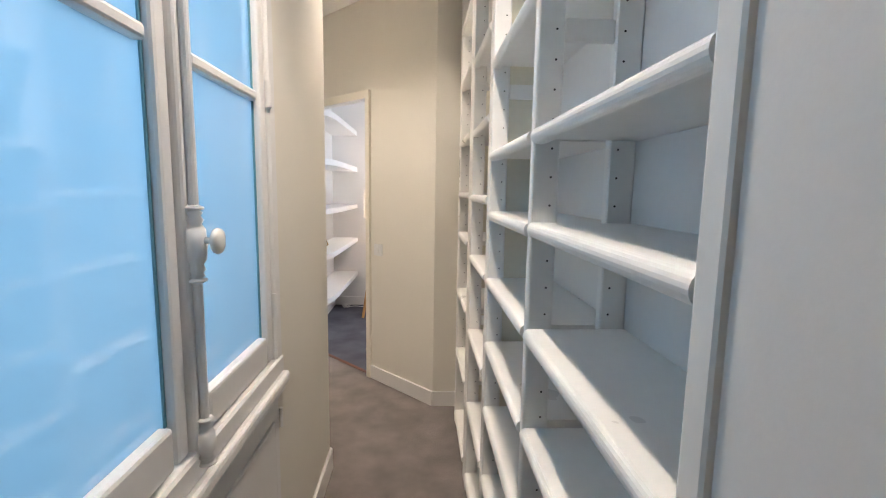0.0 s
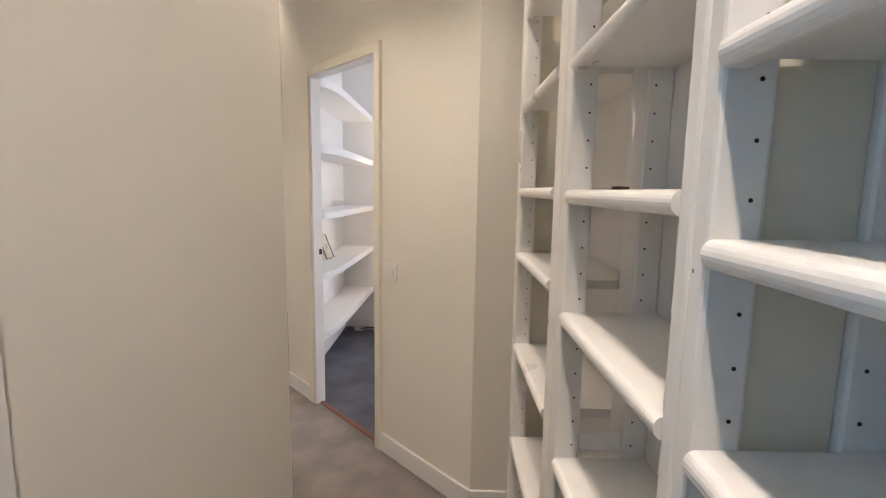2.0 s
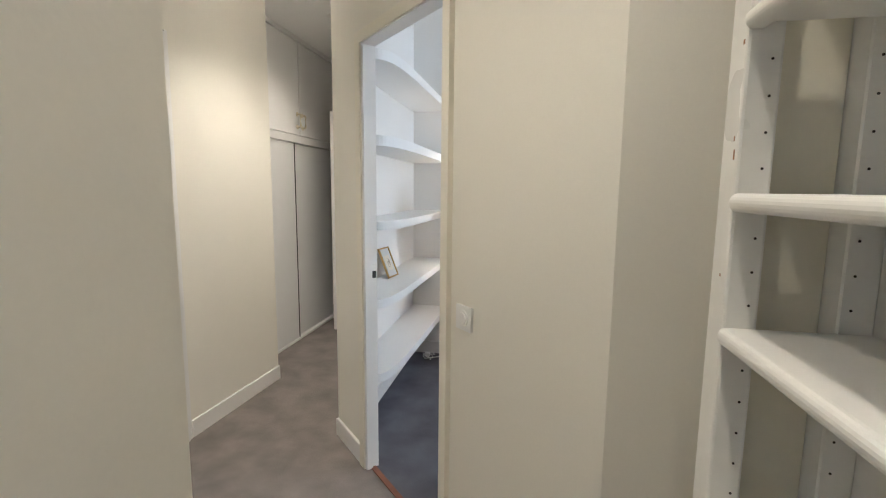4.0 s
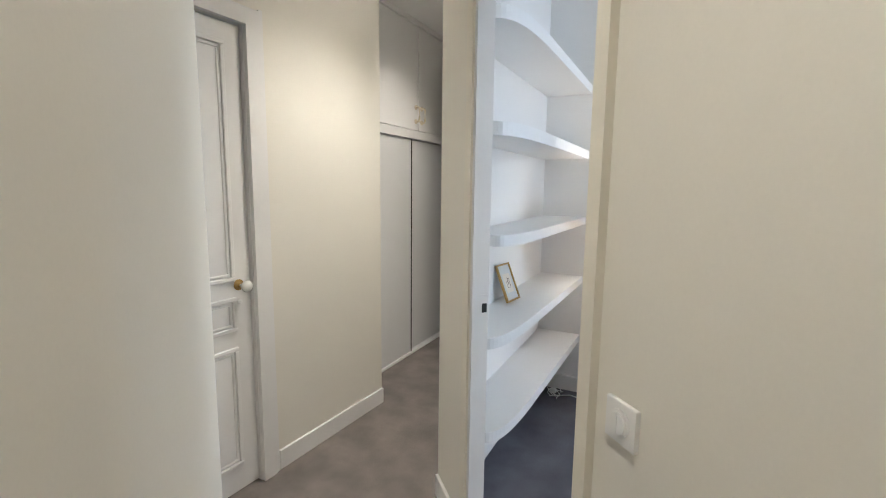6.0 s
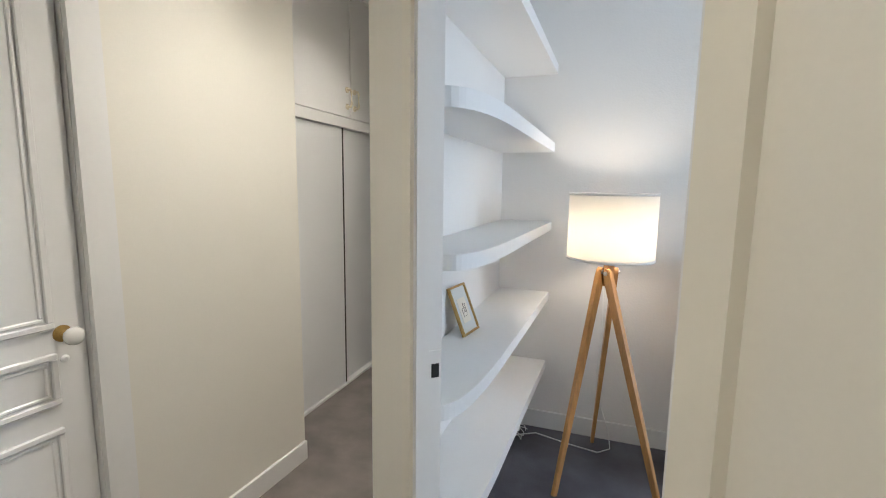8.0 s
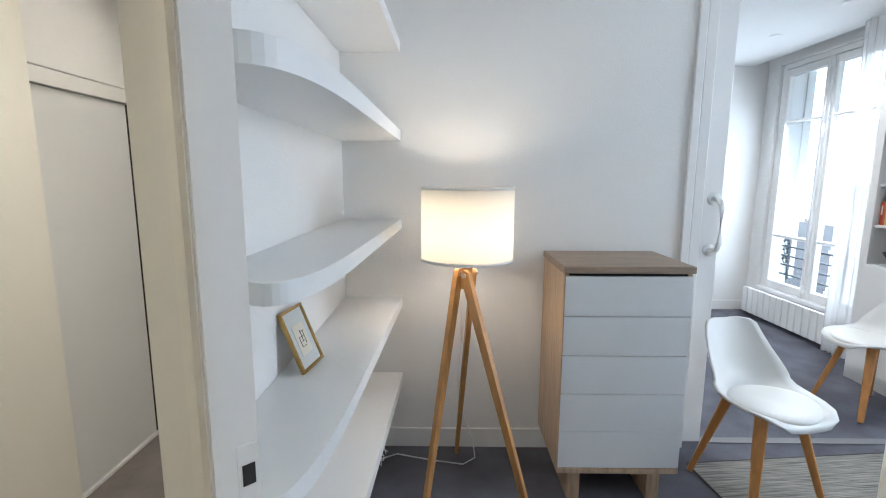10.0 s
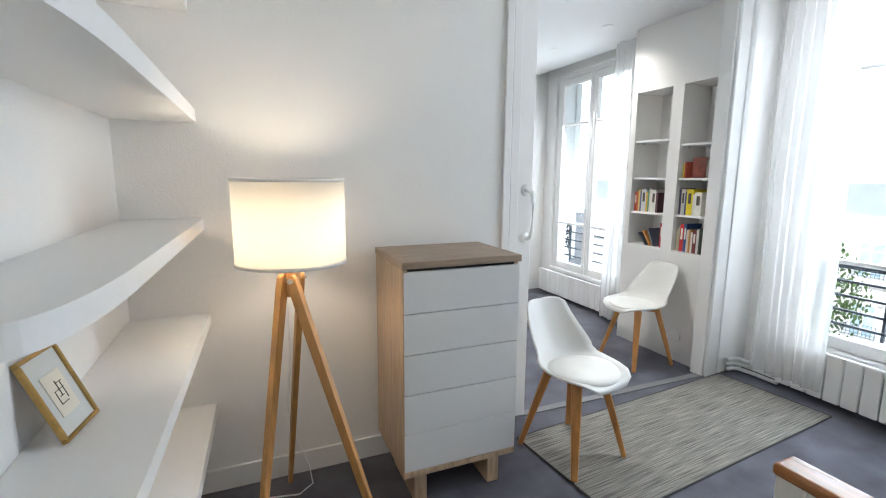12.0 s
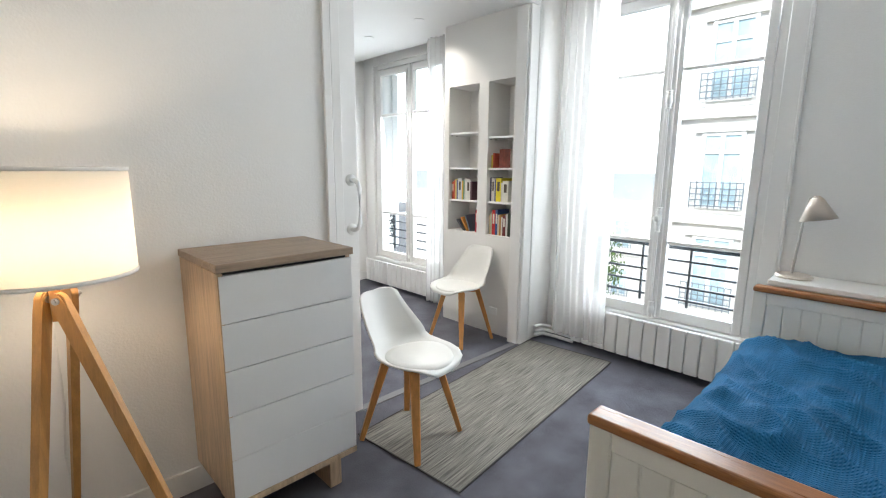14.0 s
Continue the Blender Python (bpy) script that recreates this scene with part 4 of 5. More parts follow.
def street_window(name, y0, y1, z0, z1, bars, label):
    w = thing(name, label, "window", kind="structure")
    xa, xb = XF + 0.015, XF + 0.085
    part("window_frame", box(xa, xb, y0, y0 + 0.05, z0, z1, bevel=0.006), GLOSS, w)
    part("window_frame", box(xa, xb, y1 - 0.05, y1, z0, z1, bevel=0.006), GLOSS, w)
    part("window_frame", box(xa, xb, y0 + 0.05, y1 - 0.05, z1 - 0.05, z1, bevel=0.004), GLOSS, w)
    part("window_sill", box(XF - 0.025, xb, y0, y1, z0, z0 + 0.045, bevel=0.008), GLOSS, w)
    ym = (y0 + y1) / 2
    for a, c in ((y0 + 0.052, ym - 0.008), (ym + 0.008, y1 - 0.052)):
        cs = part("casement", box(xa - 0.006, xb - 0.02, a, a + 0.052, z0 + 0.05, z1 - 0.055, bevel=0.007, seg=2), GLOSS, w)
        part("stile", box(xa - 0.006, xb - 0.02, c - 0.052, c, z0 + 0.05, z1 - 0.055, bevel=0.007, seg=2), GLOSS, cs)
        part("bottom_rail", box(xa - 0.006, xb - 0.02, a + 0.05, c - 0.05, z0 + 0.05, z0 + 0.125, bevel=0.006), GLOSS, cs)
        part("top_rail", box(xa - 0.006, xb - 0.02, a + 0.05, c - 0.05, z1 - 0.12, z1 - 0.055, bevel=0.006), GLOSS, cs)
        edges = [z0 + 0.12] + list(bars) + [z1 - 0.115]
        for z in bars:
            part("glazing_bar", box(xa, xb - 0.026, a + 0.05, c - 0.05, z - 0.014, z + 0.014, bevel=0.006), GLOSS, cs)
        for p, q in zip(edges, edges[1:]):
            pane = part("pane", box(xa + 0.022, xa + 0.027, a + 0.046, c - 0.046, p, q), GLASS, cs, "clear window glass")
            pane.visible_shadow = False
        part("hinge", rod((xa - 0.008, a + (0.0 if a < ym - 0.2 and c < ym else c - a), 1.75), (xa - 0.008, a + (0.0 if c < ym else c - a), 1.85), 0.008, n=8), GLOSS, cs)
        part("hinge", rod((xa - 0.008, a + (0.0 if c < ym else c - a), 1.02), (xa - 0.008, a + (0.0 if c < ym else c - a), 1.12), 0.008, n=8), GLOSS, cs)
    part("meeting_stile", box(xa - 0.020, xa, ym - 0.032, ym + 0.032, z0 + 0.05, z1 - 0.055, bevel=0.009, seg=2), GLOSS, w)
    es = part("espagnolette", rod((xa - 0.028, ym, z0 + 0.08), (xa - 0.028, ym, z1 - 0.1), 0.007, n=10), GLOSS, w, "white painted window bolt")
    for z, k in ((1.02, 0.75), (1.80, 0.5), (z0 + 0.11, 0.5)):
        part("lock_case", turned([(r * 1.0, h * k) for r, h in PROF], Matrix.Translation((xa - 0.028, ym, z)), 12), GLOSS, es, smooth=True)
    part("knob", turned([(0.008, 0.0), (0.008, 0.02), (0.02, 0.026), (0.022, 0.034), (0.012, 0.040)], Matrix.Translation((xa - 0.04, ym, 1.03)) @ Matrix.Rotation(radians(-90), 4, "Y"), 14), CHINA, es, "white knob", smooth=True)
    b = box(XF - 0.016, XF, y0 - 0.09, y0, 0.25, z1 + 0.09, bevel=0.005)
    box(XF - 0.016, XF, y1, y1 + 0.09, 0.25, z1 + 0.09, bm=b, bevel=0.005)
    box(XF - 0.016, XF, y0, y1, z1, z1 + 0.09, bm=b, bevel=0.005)
    box(XF - 0.026, XF, y0 - 0.105, y0 - 0.085, 0.25, z1 + 0.10, bm=b, bevel=0.005)
    part("architrave", b, GLOSS, w, "white moulded architrave")
    return w


street_window("window_2", 4.03, 5.22, 0.28, 2.52, (0.865, 1.985), "tall white casement window onto the street")
street_window("window_3", 6.66, 7.84, 0.27, 2.46, (0.84, 1.92), "tall white casement window of the next room")


def radiator(y0, y1, n, z0=0.045, z1=0.335, x0=2.575, x1=2.655):
    r = thing("radiator", "low white panelled radiator under the window", "radiator", group="radiators")
    w = (y1 - y0) / n
    for k in range(n):
        part("section", box(x0, x0 + 0.03, y0 + k * w + 0.003, y0 + (k + 1) * w - 0.003, z0, z1, bevel=0.009, seg=2), GLOSS, r)
    part("body", box(x0 + 0.03, x1, y0 + 0.01, y1 - 0.01, z0 + 0.02, z1 - 0.02), GLOSS, r)
    for y in (y0 + 0.12, y1 - 0.12):
        part("bracket", box(x1, XF, y - 0.015, y + 0.015, z0 + 0.10, z1 - 0.1), GLOSS, r)
    return r


radiator(3.98, 5.16, 13)
radiator(6.72, 7.86, 14, 0.045, 0.30)
hp = thing("heating_pipes", "white heating pipes along the skirting", "pipe")
for z in (0.03, 0.065, 0.10):
    part("pipe", tube([(2.50, 5.43, z), (2.56, 5.425, z), (2.59, 5.40, z), (2.60, 5.30, z), (2.60, 5.15, z)], 0.014, 8), GLOSS, hp, smooth=True)


def sheer():
    m = bpy.data.materials.new("sheer voile")
    m.use_nodes = True
    nt = m.node_tree
    nt.nodes.remove(nt.nodes["Principled BSDF"])
    d, t, tr, m1, m2 = (nt.nodes.new("ShaderNode" + k) for k in ("BsdfDiffuse", "BsdfTranslucent", "BsdfTransparent", "MixShader", "MixShader"))
    d.inputs[0].default_value = t.inputs[0].default_value = (0.93, 0.925, 0.915, 1)
    m1.inputs[0].default_value, m2.inputs[0].default_value = 0.62, 0.54
    nt.links.new(d.outputs[0], m1.inputs[1])
    nt.links.new(t.outputs[0], m1.inputs[2])
    nt.links.new(m1.outputs[0], m2.inputs[1])
    nt.links.new(tr.outputs[0], m2.inputs[2])
    nt.links.new(m2.outputs[0], nt.nodes["Material Output"].inputs[0])
    return m


VOILE = sheer()


def curtain(y0, y1, z0, z1, folds, x, label, seed):
    random.seed(seed)
    b = bmesh.new()
    nk, nz = folds * 12, 26
    ph = [random.uniform(0, 6.28) for _ in range(4)]
    grid = []
    for j in range(nz + 1):
        v = j / nz
        z = z0 + (z1 - z0) * v
        spread = 1 - 0.10 * v
        row = []
        for i in range(nk + 1):
            u = i / nk
            a = u * folds * 2 * math.pi
            amp = 0.020 + 0.010 * math.sin(3.1 * u + ph[0])
            yy = y1 - (y1 - y0) * u * spread + 0.012 * math.sin(2.1 * v * 3 + ph[1] + 5 * u) * (1 - v)
            row.append(b.verts.new((x + amp * math.sin(a + 0.6 * math.sin(2.3 * v + ph[2])) + 0.010 * math.sin(a * 0.37 + ph[3] + 2 * v), yy, z)))
        grid.append(row)
    for p, q in zip(grid, grid[1:]):
        for i in range(nk):
            b.faces.new((p[i], p[i + 1], q[i + 1], q[i]))
    bmesh.ops.solidify(b, geom=b.faces[:], thickness=0.0012)
    c = thing("curtain", label, "curtain", group="sheer curtains")
    cl = part("cloth", b, VOILE, c, smooth=True)
    part("heading", box(x - 0.02, x + 0.02, y1 - (y1 - y0) * 0.9, y1, z1, z1 + 0.02, bevel=0.004), VOILE, c)
    return c


curtain(4.87, 5.30, 0.10, 2.72, 7, 2.53, "white sheer curtain gathered beside the bedroom window", 3)
curtain(6.46, 6.72, 0.05, 2.62, 5, 2.50, "white sheer curtain gathered beside the far window", 8)
rl = thing("curtain_rail", "dark slim curtain rail in the ceiling slot", "curtain rail")
part("rail", box(2.60, 2.625, 6.4, 8.0, 2.635, 2.658), mat("dusty rail", (0.16, 0.14, 0.12), 0.6), rl)
rl = thing("curtain_rail", "white slim curtain rail over the bedroom window", "curtain rail")
part("rail", box(2.515, 2.545, 3.9, 5.42, 2.742, 2.749), GLOSS, rl)

# ---- bed ----
WHITEWOOD = mat("cream painted wood", (0.78, 0.76, 0.70), 0.38, var=0.03, scale=5, fine=60, bump=0.05)
bed = thing("bed", "white panelled single bed with stained pine caps", "bed")
BY0, BY1 = 3.00, 3.975


def board(x0, x1, zt, capw):
    e = part("end_board", box(x0 + 0.012, x1 - 0.012, BY0 + 0.06, BY1 - 0.06, 0.14, zt - 0.03), WHITEWOOD, bed)
    for y in (BY0, BY1 - 0.062):
        part("post", box(x0, x1, y, y + 0.062, 0, zt - 0.03, bevel=0.004), WHITEWOOD, e)
    part("rail", box(x0 + 0.004, x1 - 0.004, BY0 + 0.062, BY1 - 0.062, zt - 0.09, zt - 0.03, bevel=0.003), WHITEWOOD, e)
    n = 11
    w = (BY1 - BY0 - 0.124) / n
    for k in range(n):
        part("bead_board", box(x0 + 0.007, x1 - 0.007, BY0 + 0.062 + k * w + 0.002, BY0 + 0.062 + (k + 1) * w - 0.002, 0.16, zt - 0.09, bevel=0.003), WHITEWOOD, e)
    part("cap", box(x0 - capw, x1 + capw, BY0 - 0.02, BY1 + 0.002, zt - 0.03, zt, bevel=0.009, seg=3), PINE, e, "stained pine cap rail")


board(0.576, 0.621, 0.712, 0.016)
board(2.375, 2.420, 0.745, 0.014)
for y in (BY0 + 0.01, BY1 - 0.04):
    part("side_rail", box(0.621, 2.375, y, y + 0.03, 0.18, 0.36, bevel=0.004), WHITEWOOD, bed)
mt = thing("mattress", "white mattress under a blue bedspread", "mattress")
part("core", box(0.625, 2.365, BY0 + 0.045, BY1 - 0.045, 0.24, 0.35, bevel=0.03, seg=3), CUSHION, mt)
part("slats", box(0.625, 2.365, BY0 + 0.045, BY1 - 0.045, 0.205, 0.24), WHITEWOOD, mt)


def waffle():
    m = mat("blue waffle cotton", (0.018, 0.115, 0.245), 0.85, var=0.25, scale=7, fine=120, bump=0.2, spec=0.15)
    nt = m.node_tree
    tc, w1, w2, mx, bp = (nt.nodes.new("ShaderNode" + k) for k in ("TexCoord", "TexWave", "TexWave", "Math", "Bump"))
    for w, d in ((w1, "X"), (w2, "Y")):
        w.bands_direction = d
        w.inputs["Scale"].default_value, w.inputs["Distortion"].default_value = 30, 0.15
        w.inputs["Detail"].default_value = 1
        nt.links.new(tc.outputs["Object"], w.inputs[0])
    mx.operation = "MULTIPLY"
    nt.links.new(w1.outputs["Fac"], mx.inputs[0])
    nt.links.new(w2.outputs["Fac"], mx.inputs[1])
    bp.inputs["Strength"].default_value, bp.inputs["Distance"].default_value = 0.8, 0.0045
    nt.links.new(mx.outputs[0], bp.inputs["Height"])
    nt.links.new(bp.outputs[0], nt.nodes["Principled BSDF"].inputs["Normal"])
    return m


b = bmesh.new()
nx, ny = 110, 66
grid = []
for i in range(nx + 1):
    x = 0.628 + (2.360 - 0.628) * i / nx
    row = []
    for j in range(ny + 1):
        q = -0.10 + 1.20 * j / ny
        yy = BY0 + (BY1 - BY0) * min(max(q, -0.005), 1.008)
        over = max(0.0, q - 1.0) + max(0.0, -q)
        p = Vector((x, yy, 0))
        pil = math.exp(-((x - 2.10) / 0.20) ** 4) * (1 - abs(2 * min(max(q, 0), 1) - 1) ** 5)
        z = 0.428 + 0.055 * pil - 1.25 * over * (BY1 - BY0)
        edge = 1 - abs(2 * min(max(q, 0), 1) - 1) ** 8
        z -= 0.055 * (1 - edge)
        wr = noise.noise(Vector((x * 3.2 + yy * 1.5, yy * 2.6, 1.7))) * 0.035
        ridge = (1 - abs(noise.noise(Vector((x * 4.5 - yy * 2.2, yy * 3.4 + x, 4.2))))) ** 4 * 0.06
        ridge2 = (1 - abs(noise.noise(Vector((x * 6 + 3, yy * 8 - 1.5 * x, 8.2))))) ** 6 * 0.013
        z += (wr + ridge + ridge2) * (1 if over == 0 else 0.4)
        sway = 0.012 * math.sin(x * 23) * (1 if over > 0 else 0)
        row.append(b.verts.new((x, yy + sway * (1 if q > 0.5 else -1), max(z, 0.26))))
    grid.append(row)
for p, q in zip(grid, grid[1:]):
    for j in range(ny):
        b.faces.new((p[j], p[j + 1], q[j + 1], q[j]))
sp = thing("bedspread", "rumpled deep blue waffle bedspread over the bed", "bedspread")
part("cloth", b, waffle(), sp, smooth=True)

# ---- ledge and desk lamp ----
lg = thing("ledge", "white shelf ledge behind the bed head", "shelf")
part("top", box(2.435, XF, 3.0, 3.93, 0.745, 0.775, bevel=0.006, seg=2), GLOSS, lg)
part("front", box(2.50, 2.52, 3.0, 3.92, 0.0, 0.745), GLOSS, lg)
tl = thing("desk_lamp", "champagne metal desk lamp with a conical shade", "desk lamp", pose(2.60, 3.842, 0.776))
part("base", turned([(0.085, 0.0), (0.087, 0.008), (0.080, 0.017), (0.010, 0.021)], n=32), CHAMP, tl, smooth=False)
part("stem", tube([(0.0, 0.01, 0.018), (0.0, -0.002, 0.20), (0.0, -0.012, 0.36), (0.0, -0.016, 0.405), (0.0, -0.022, 0.432), (0.0, -0.036, 0.437)], 0.0065, 10), STEEL, tl, smooth=True)
sm = Matrix.Translation((0, -0.050, 0.440)) @ Matrix.Rotation(radians(-10), 4, "X")
part("shade", turned([(0.018, 0.0), (0.028, -0.006), (0.083, -0.118), (0.081, -0.118), (0.026, -0.010)], sm, 36, close=True), CHAMP, tl, "conical champagne shade", smooth=True)
part("cap", turned([(0.018, 0.0), (0.017, 0.006), (0.006, 0.010)], sm, 20), CHAMP, tl)
pw = thing("wall_socket", "white double socket plate above skirting", "socket")
part("plate", box(NX - 0.010, NX, 5.70, 5.78, 0.165, 0.225, bevel=0.003), PLASTIC, pw)
for y in (5.72, 5.76):
    part("well", rod((NX - 0.0105, y, 0.195), (NX - 0.0095, y, 0.195), 0.014, n=16), GLOSS, pw)

# ---- books in the niches ----
BOOKS = [  # niche, shelf height, first y, rows of (thickness, height, depth, colour)
    (0, 1.356, 5.835, [(0.016, 0.10, 0.12, (0.55, 0.42, 0.06)), (0.014, 0.115, 0.12, (0.42, 0.06, 0.03)), (0.03, 0.125, 0.02, None)]),
    (0, 1.09, 5.842, [(0.016, 0.19, 0.14, (0.05, 0.05, 0.09)), (0.03, 0.185, 0.15, (0.62, 0.58, 0.52)), (0.012, 0.17, 0.13, (0.06, 0.10, 0.25)), (0.05, 0.185, 0.14, (0.75, 0.60, 0.02)), (0.014, 0.15, 0.13, (0.65, 0.62, 0.55)), (0.055, 0.165, 0.14, (0.70, 0.68, 0.60))]),
    (0, 0.82, 5.842, [(0.014, 0.16, 0.13, (0.55, 0.45, 0.28)), (0.014, 0.18, 0.13, (0.40, 0.42, 0.30)), (0.032, 0.20, 0.15, (0.55, 0.02, 0.02)), (0.022, 0.205, 0.15, (0.03, 0.08, 0.22)), (0.018, 0.165, 0.13, (0.60, 0.50, 0.36)), (0.016, 0.17, 0.13, (0.42, 0.20, 0.05)), (0.014, 0.15, 0.12, (0.65, 0.62, 0.54)), (0.03, 0.165, 0.13, (0.16, 0.03, 0.03)), (0.018, 0.175, 0.13, (0.62, 0.60, 0.56)), (0.02, 0.185, 0.14, (0.04, 0.05, 0.03))]),
    (1, 1.086, 6.270, [(0.022, 0.15, 0.13, (0.35, 0.05, 0.02)), (0.014, 0.165, 0.13, (0.50, 0.10, 0.04)), (0.016, 0.175, 0.13, (0.62, 0.50, 0.16)), (0.014, 0.165, 0.13, (0.10, 0.12, 0.22)), (0.045, 0.18, 0.14, (0.55, 0.56, 0.56)), (0.016, 0.16, 0.12, (0.60, 0.36, 0.06)), (0.014, 0.165, 0.12, (0.10, 0.25, 0.12)), (0.018, 0.185, 0.14, (0.65, 0.62, 0.56)), (0.045, 0.175, 0.14, (0.68, 0.66, 0.60)), (0.02, 0.155, 0.12, (0.10, 0.04, 0.05))]),
    (1, 0.82, 5.992, [(0.026, 0.19, 0.14, (0.42, 0.02, 0.03)), (0.014, 0.165, 0.13, (0.24, 0.05, 0.06))]),
]
TINTS = {}


def book(y, z, th, h, d, col, tilt=0.0):
    if col not in TINTS:
        TINTS[col] = mat("book cover", col, 0.45, var=0.12, scale=25, fine=120, bump=0.03)
    bk = thing("book", "worn paperback standing upright on a niche shelf", "book", pose(NX + 0.035, y, z, tilt, 0, 0), "books in the niches")
    part("cover", box(0, 0.003, 0, th, 0, h), TINTS[col], bk)
    part("cover", box(0.003, d, 0, 0.0018, 0, h), TINTS[col], bk)
    part("cover", box(0.003, d, th - 0.0018, th, 0, h), TINTS[col], bk)
    part("pages", box(0.003, d - 0.003, 0.0018, th - 0.0018, 0.003, h - 0.003), PAPER, bk, "cream page block")
    if th > 0.02:
        part("spine_band", box(-0.0006, 0.0, th * 0.25, th * 0.75, h * 0.45, h * 0.85), PAPER if sum(col) < 0.9 else INK, bk, "pale title bar")
    return bk


for nch, z, y, rows in BOOKS:
    for th, h, d, col in rows:
        if col is None:
            continue
        y -= th + 0.0012
        book(y, z, th, h, d, col)
for y, th, h, col, tl_ in ((6.045, 0.012, 0.15, (0.10, 0.12, 0.16), -24), (6.075, 0.012, 0.14, (0.58, 0.24, 0.05), -34), (6.115, 0.012, 0.13, (0.06, 0.07, 0.09), -44)):
    book(y, 0.821, th, h, 0.13, col, tl_)
fb = thing("book", "dark red portrait-cover paperback facing forward on a niche shelf", "book", pose(NX + 0.05, 5.66, 1.357, 0, 0, 0), "books in the niches")
part("cover", box(0, 0.004, 0, 0.105, 0, 0.145), mat("dark red cover", (0.16, 0.035, 0.02), 0.4, var=0.5, scale=16, fine=60, bump=0.02), fb)
part("pages", box(0.004, 0.03, 0.002, 0.103, 0.003, 0.142), PAPER, fb)

# ---- outside: street, houses, balcony rails ----
structure("ground", box(-60, 140, -120, 160, -9.3, -9.2), mat("asphalt", (0.09, 0.09, 0.095), 0.9, var=0.2, scale=0.6, fine=20), "grey street far below", "ground")
structure("backdrop", box(90, 91, -140, 180, -9.2, 110), glow("overcast sky", (0.93, 0.97, 1.0), 1.3), "bright overcast sky beyond the houses", "backdrop")
structure("backdrop_north", box(-40, 91, 179, 180, -9.2, 110), glow("overcast sky", (0.93, 0.97, 1.0), 1.3), "bright overcast sky down the street", "backdrop")
# Unseen slab, added so that sun and sky stay out of the rooms.
structure("sun_block_slab", box(-3.0, 3.1, -1.8, 8.4, TOP + 0.12, TOP + 0.3), ZINC, "unseen slab added over the flat to block the sun", "roof")
# Dark iron toned pale blue-grey: glare and haze put into the colour.
IRON_HAZE = mat("hazed far railing", (0.22, 0.26, 0.29), 0.6, var=0.1)
STONE2 = mat("window glass far", (0.45, 0.60, 0.68), 0.1, var=0.3, scale=2, fine=10, bump=0)


def rail_bars(parent, x, y0, y1, z0, z1, r=0.009, scroll=True):
    """An iron window guard: rails, posts and two scrolls."""
    for k in range(5):
        z = z0 + (z1 - z0) * k / 4
        part("rail", box(x - r, x + r, y0, y1, z - (0.014 if k == 4 else r * 0.8), z + (0.014 if k == 4 else r * 0.8)), IRON, parent)
    n = 3
    for k in range(n + 1):
        y = y0 + 0.10 + (y1 - y0 - 0.20) * k / n
        part("bar", box(x - r, x + r, y - r * 0.8, y + r * 0.8, z0 - 0.05, z1), IRON, parent)
    if scroll:
        for yc in (y0 + 0.05, y1 - 0.05):
            for zc in (z0 + (z1 - z0) * 0.375, z0 + (z1 - z0) * 0.625, z0 + (z1 - z0) * 0.85):
                b = tube([(x, yc + 0.042 * math.cos(a) * (1 - a / 16), zc + 0.042 * math.sin(a) * (1 - a / 16)) for a in [k * 0.45 for k in range(24)]], 0.006, 6)
                part("scroll", b, IRON, parent)


for y0, y1 in ((4.03, 5.22), (6.66, 7.84)):
    g = thing("window_guard", "dark wrought-iron window guard with scrolls", "railing", group="window guards")
    rail_bars(g, XF + 0.20, y0, y1, 0.44, 0.815)


def house_window(parent, x, y, z, w, h):
    wnd = part("window", box(x - 0.02, x + 0.10, y - w / 2, y + w / 2, z, z + h), STONE2, parent, "dim window glass")
    fr_ = bmesh.new()
    for a, c in ((y - w / 2, y - w / 2 + 0.09), (y - 0.05, y + 0.05), (y + w / 2 - 0.09, y + w / 2)):
        box(x - 0.07, x - 0.02, a, c, z, z + h, bm=fr_)
    for a in (z, z + h * 0.72, z + h - 0.09):
        box(x - 0.06, x - 0.02, y - w / 2, y + w / 2, a, a + 0.08, bm=fr_)
    part("frame", fr_, GLOSS, wnd)
    part("surround", box(x - 0.10, x, y - w / 2 - 0.18, y + w / 2 + 0.18, z + h, z + h + 0.22), FACADE, wnd)
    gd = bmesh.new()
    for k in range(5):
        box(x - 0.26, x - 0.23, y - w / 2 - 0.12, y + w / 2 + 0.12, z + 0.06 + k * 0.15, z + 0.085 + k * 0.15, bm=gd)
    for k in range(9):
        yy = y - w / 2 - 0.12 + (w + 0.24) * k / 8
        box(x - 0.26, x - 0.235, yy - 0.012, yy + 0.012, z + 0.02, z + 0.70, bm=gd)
    part("guard", gd, IRON_HAZE, wnd, "iron guard paled by painted haze")


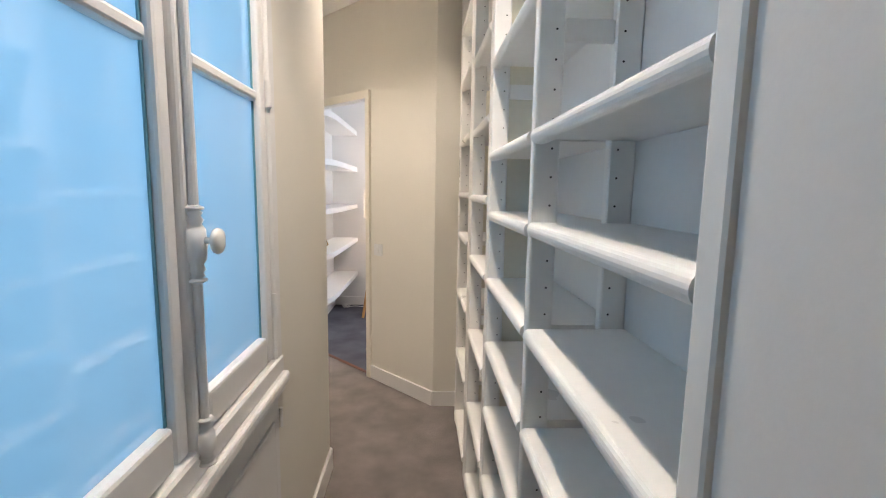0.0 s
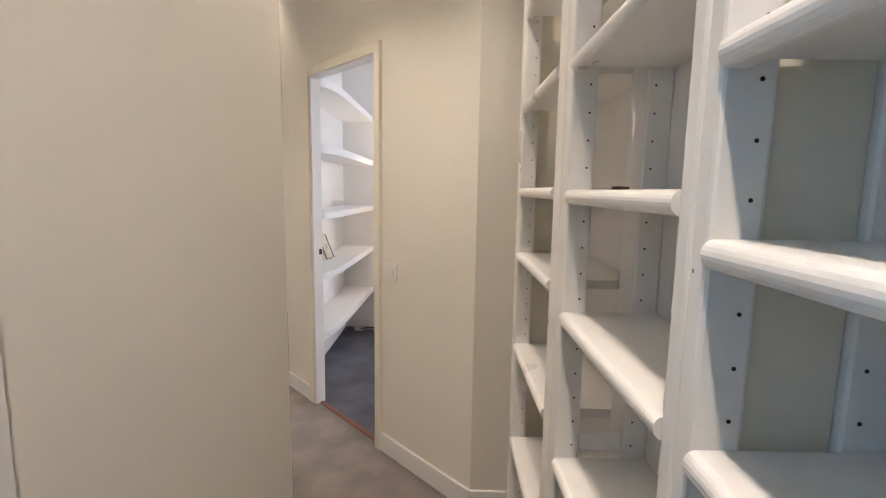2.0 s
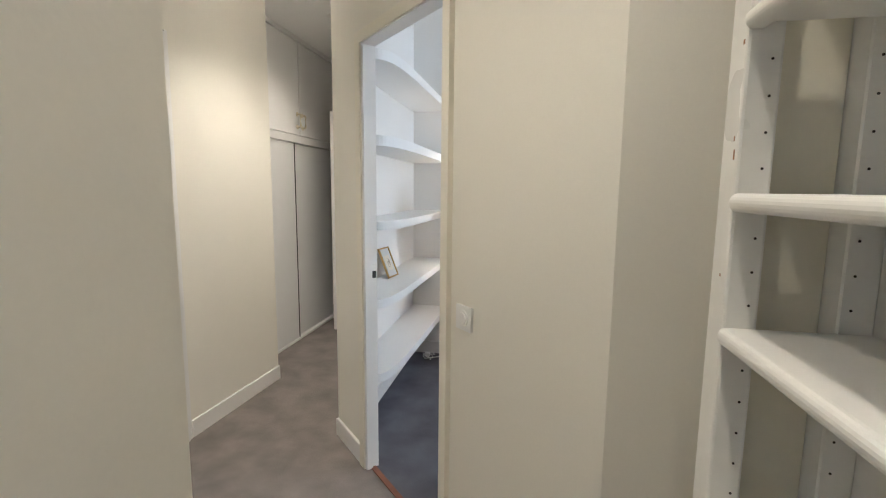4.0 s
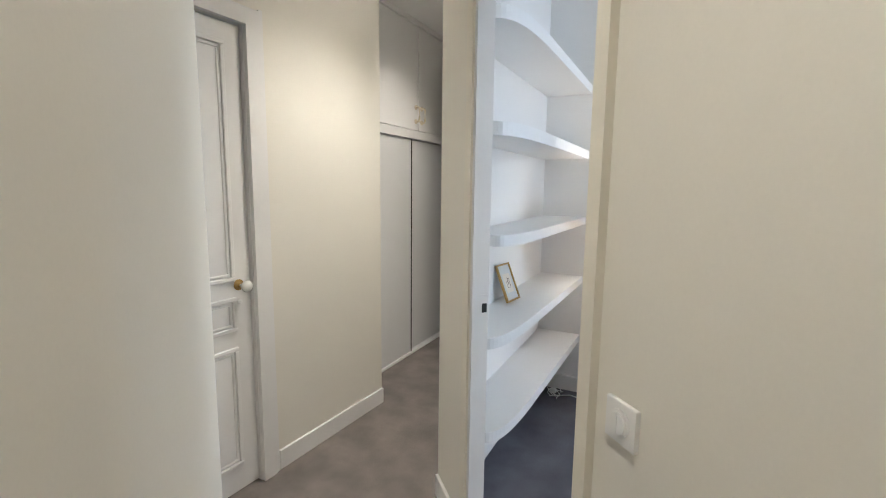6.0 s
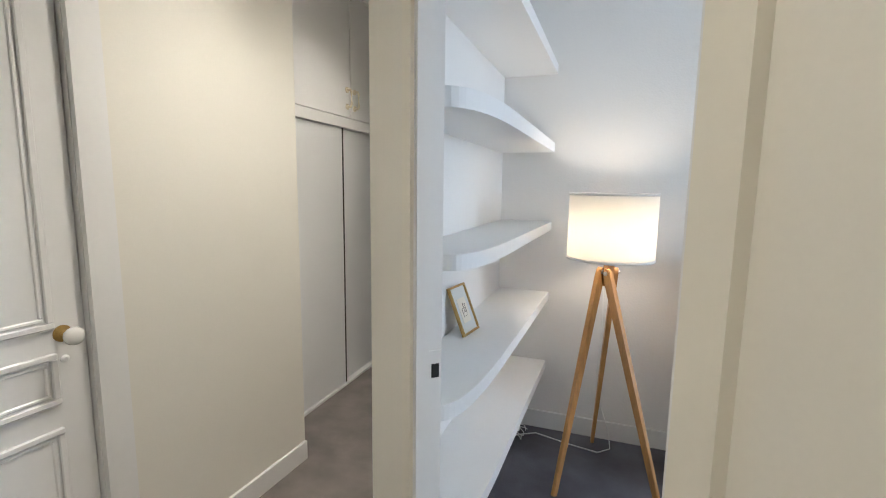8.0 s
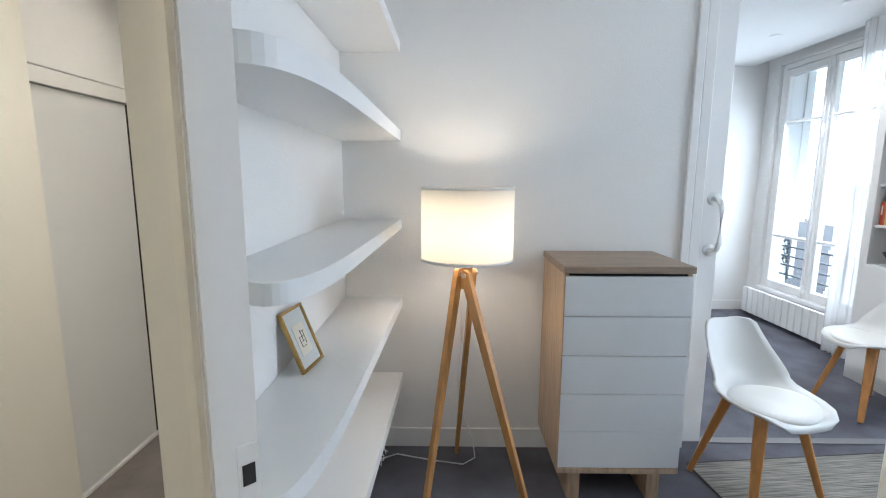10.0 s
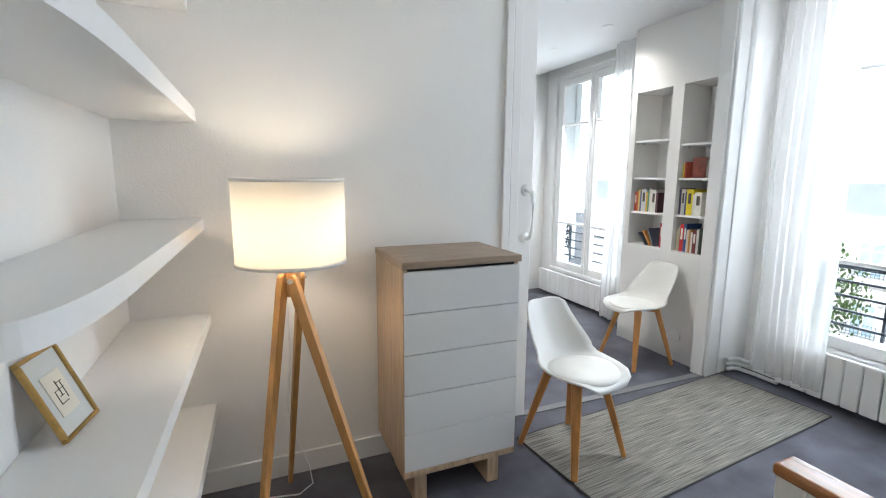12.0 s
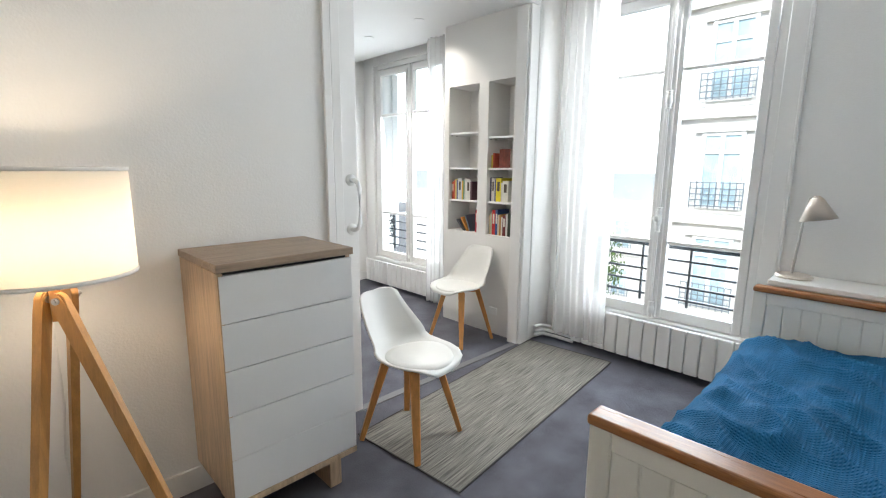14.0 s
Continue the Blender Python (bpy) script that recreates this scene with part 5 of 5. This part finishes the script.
def house(name_label, x, y0, y1, z1, cols, rows, w, h):
    hs = thing("apartment_building", name_label, "building")
    part("wall", box(x, x + 9, y0, y1, -9.2, z1), FACADE, hs)
    part("roof", slab([(x + 0.4, y0), (x + 8.6, y0), (x + 8.6, y1), (x + 0.4, y1)], z1, z1 + 1.6), ZINC, hs)
    for z in rows:
        part("string_course", box(x - 0.14, x, y0, y1, z - 0.42, z - 0.22), FACADE, hs)
        for y in cols:
            house_window(hs, x, y, z, w, h)
    return hs


house("pale stone apartment house with iron window guards", 13.0, -6.0, 8.3, 8.4, (-3.2, -0.9, 1.5, 4.3, 6.97), (-5.0, -2.33, 0.36, 3.08, 5.8), 0.98, 1.95)
house("low pale house further down the street", 27.0, 10.5, 36.0, -0.5, (13.0, 15.6, 18.2, 20.8, 23.4, 26.0), (-6.4, -3.4), 1.1, 1.7)
# the shutter beside the far window, folded back
st = thing("window_shutter", "pale louvred shutter folded back outside", "shutter", pose(XF + 0.27, 7.80, 0.4, 0, 0, 60))
part("frame_bar", box(0, 0.03, -0.03, 0.03, 0, 2.0), GLOSS, st)
part("frame_bar", box(0.50, 0.53, -0.03, 0.03, 0, 2.0), GLOSS, st)
for k in range(32):
    part("louvre", box(0.03, 0.50, -0.02, 0.02, 0.02 + k * 0.062, 0.030 + k * 0.062), GLOSS, st)
# street tree
tr = thing("street_tree", "green leafy street tree below the window", "tree", pose(16.5, 12.6, -9.2))
part("trunk", rod((0, 0, 0), (0.1, 0.1, 6.0), 0.22, 0.10, 10), mat("bark", (0.10, 0.075, 0.05), 0.9, var=0.3), tr)
random.seed(11)
lv, fc = [], []
for k in range(2600):
    a, bb_, r = random.uniform(0, 6.28), random.uniform(-1, 1), random.random() ** 0.5
    c = Vector((1.7 * r * math.cos(a) * math.sqrt(1 - bb_ * bb_), 1.7 * r * math.sin(a) * math.sqrt(1 - bb_ * bb_), 6.6 + 2.0 * r * bb_ + 0.3 * math.sin(3 * a)))
    q = Euler((random.uniform(0, 6.28), random.uniform(0, 6.28), 0)).to_matrix()
    i = len(lv)
    for u, v in ((-0.10, 0), (0, -0.05), (0.10, 0), (0, 0.05)):
        lv.append(c + q @ Vector((u, v, 0)))
    fc.append((i, i + 1, i + 2, i + 3))
me = bpy.data.meshes.new("crown")
me.from_pydata(lv, [], fc)
me.materials.append(mat("leaves", (0.07, 0.12, 0.03), 0.7, var=0.3))
cr = new("crown", me)
cr.parent = tr
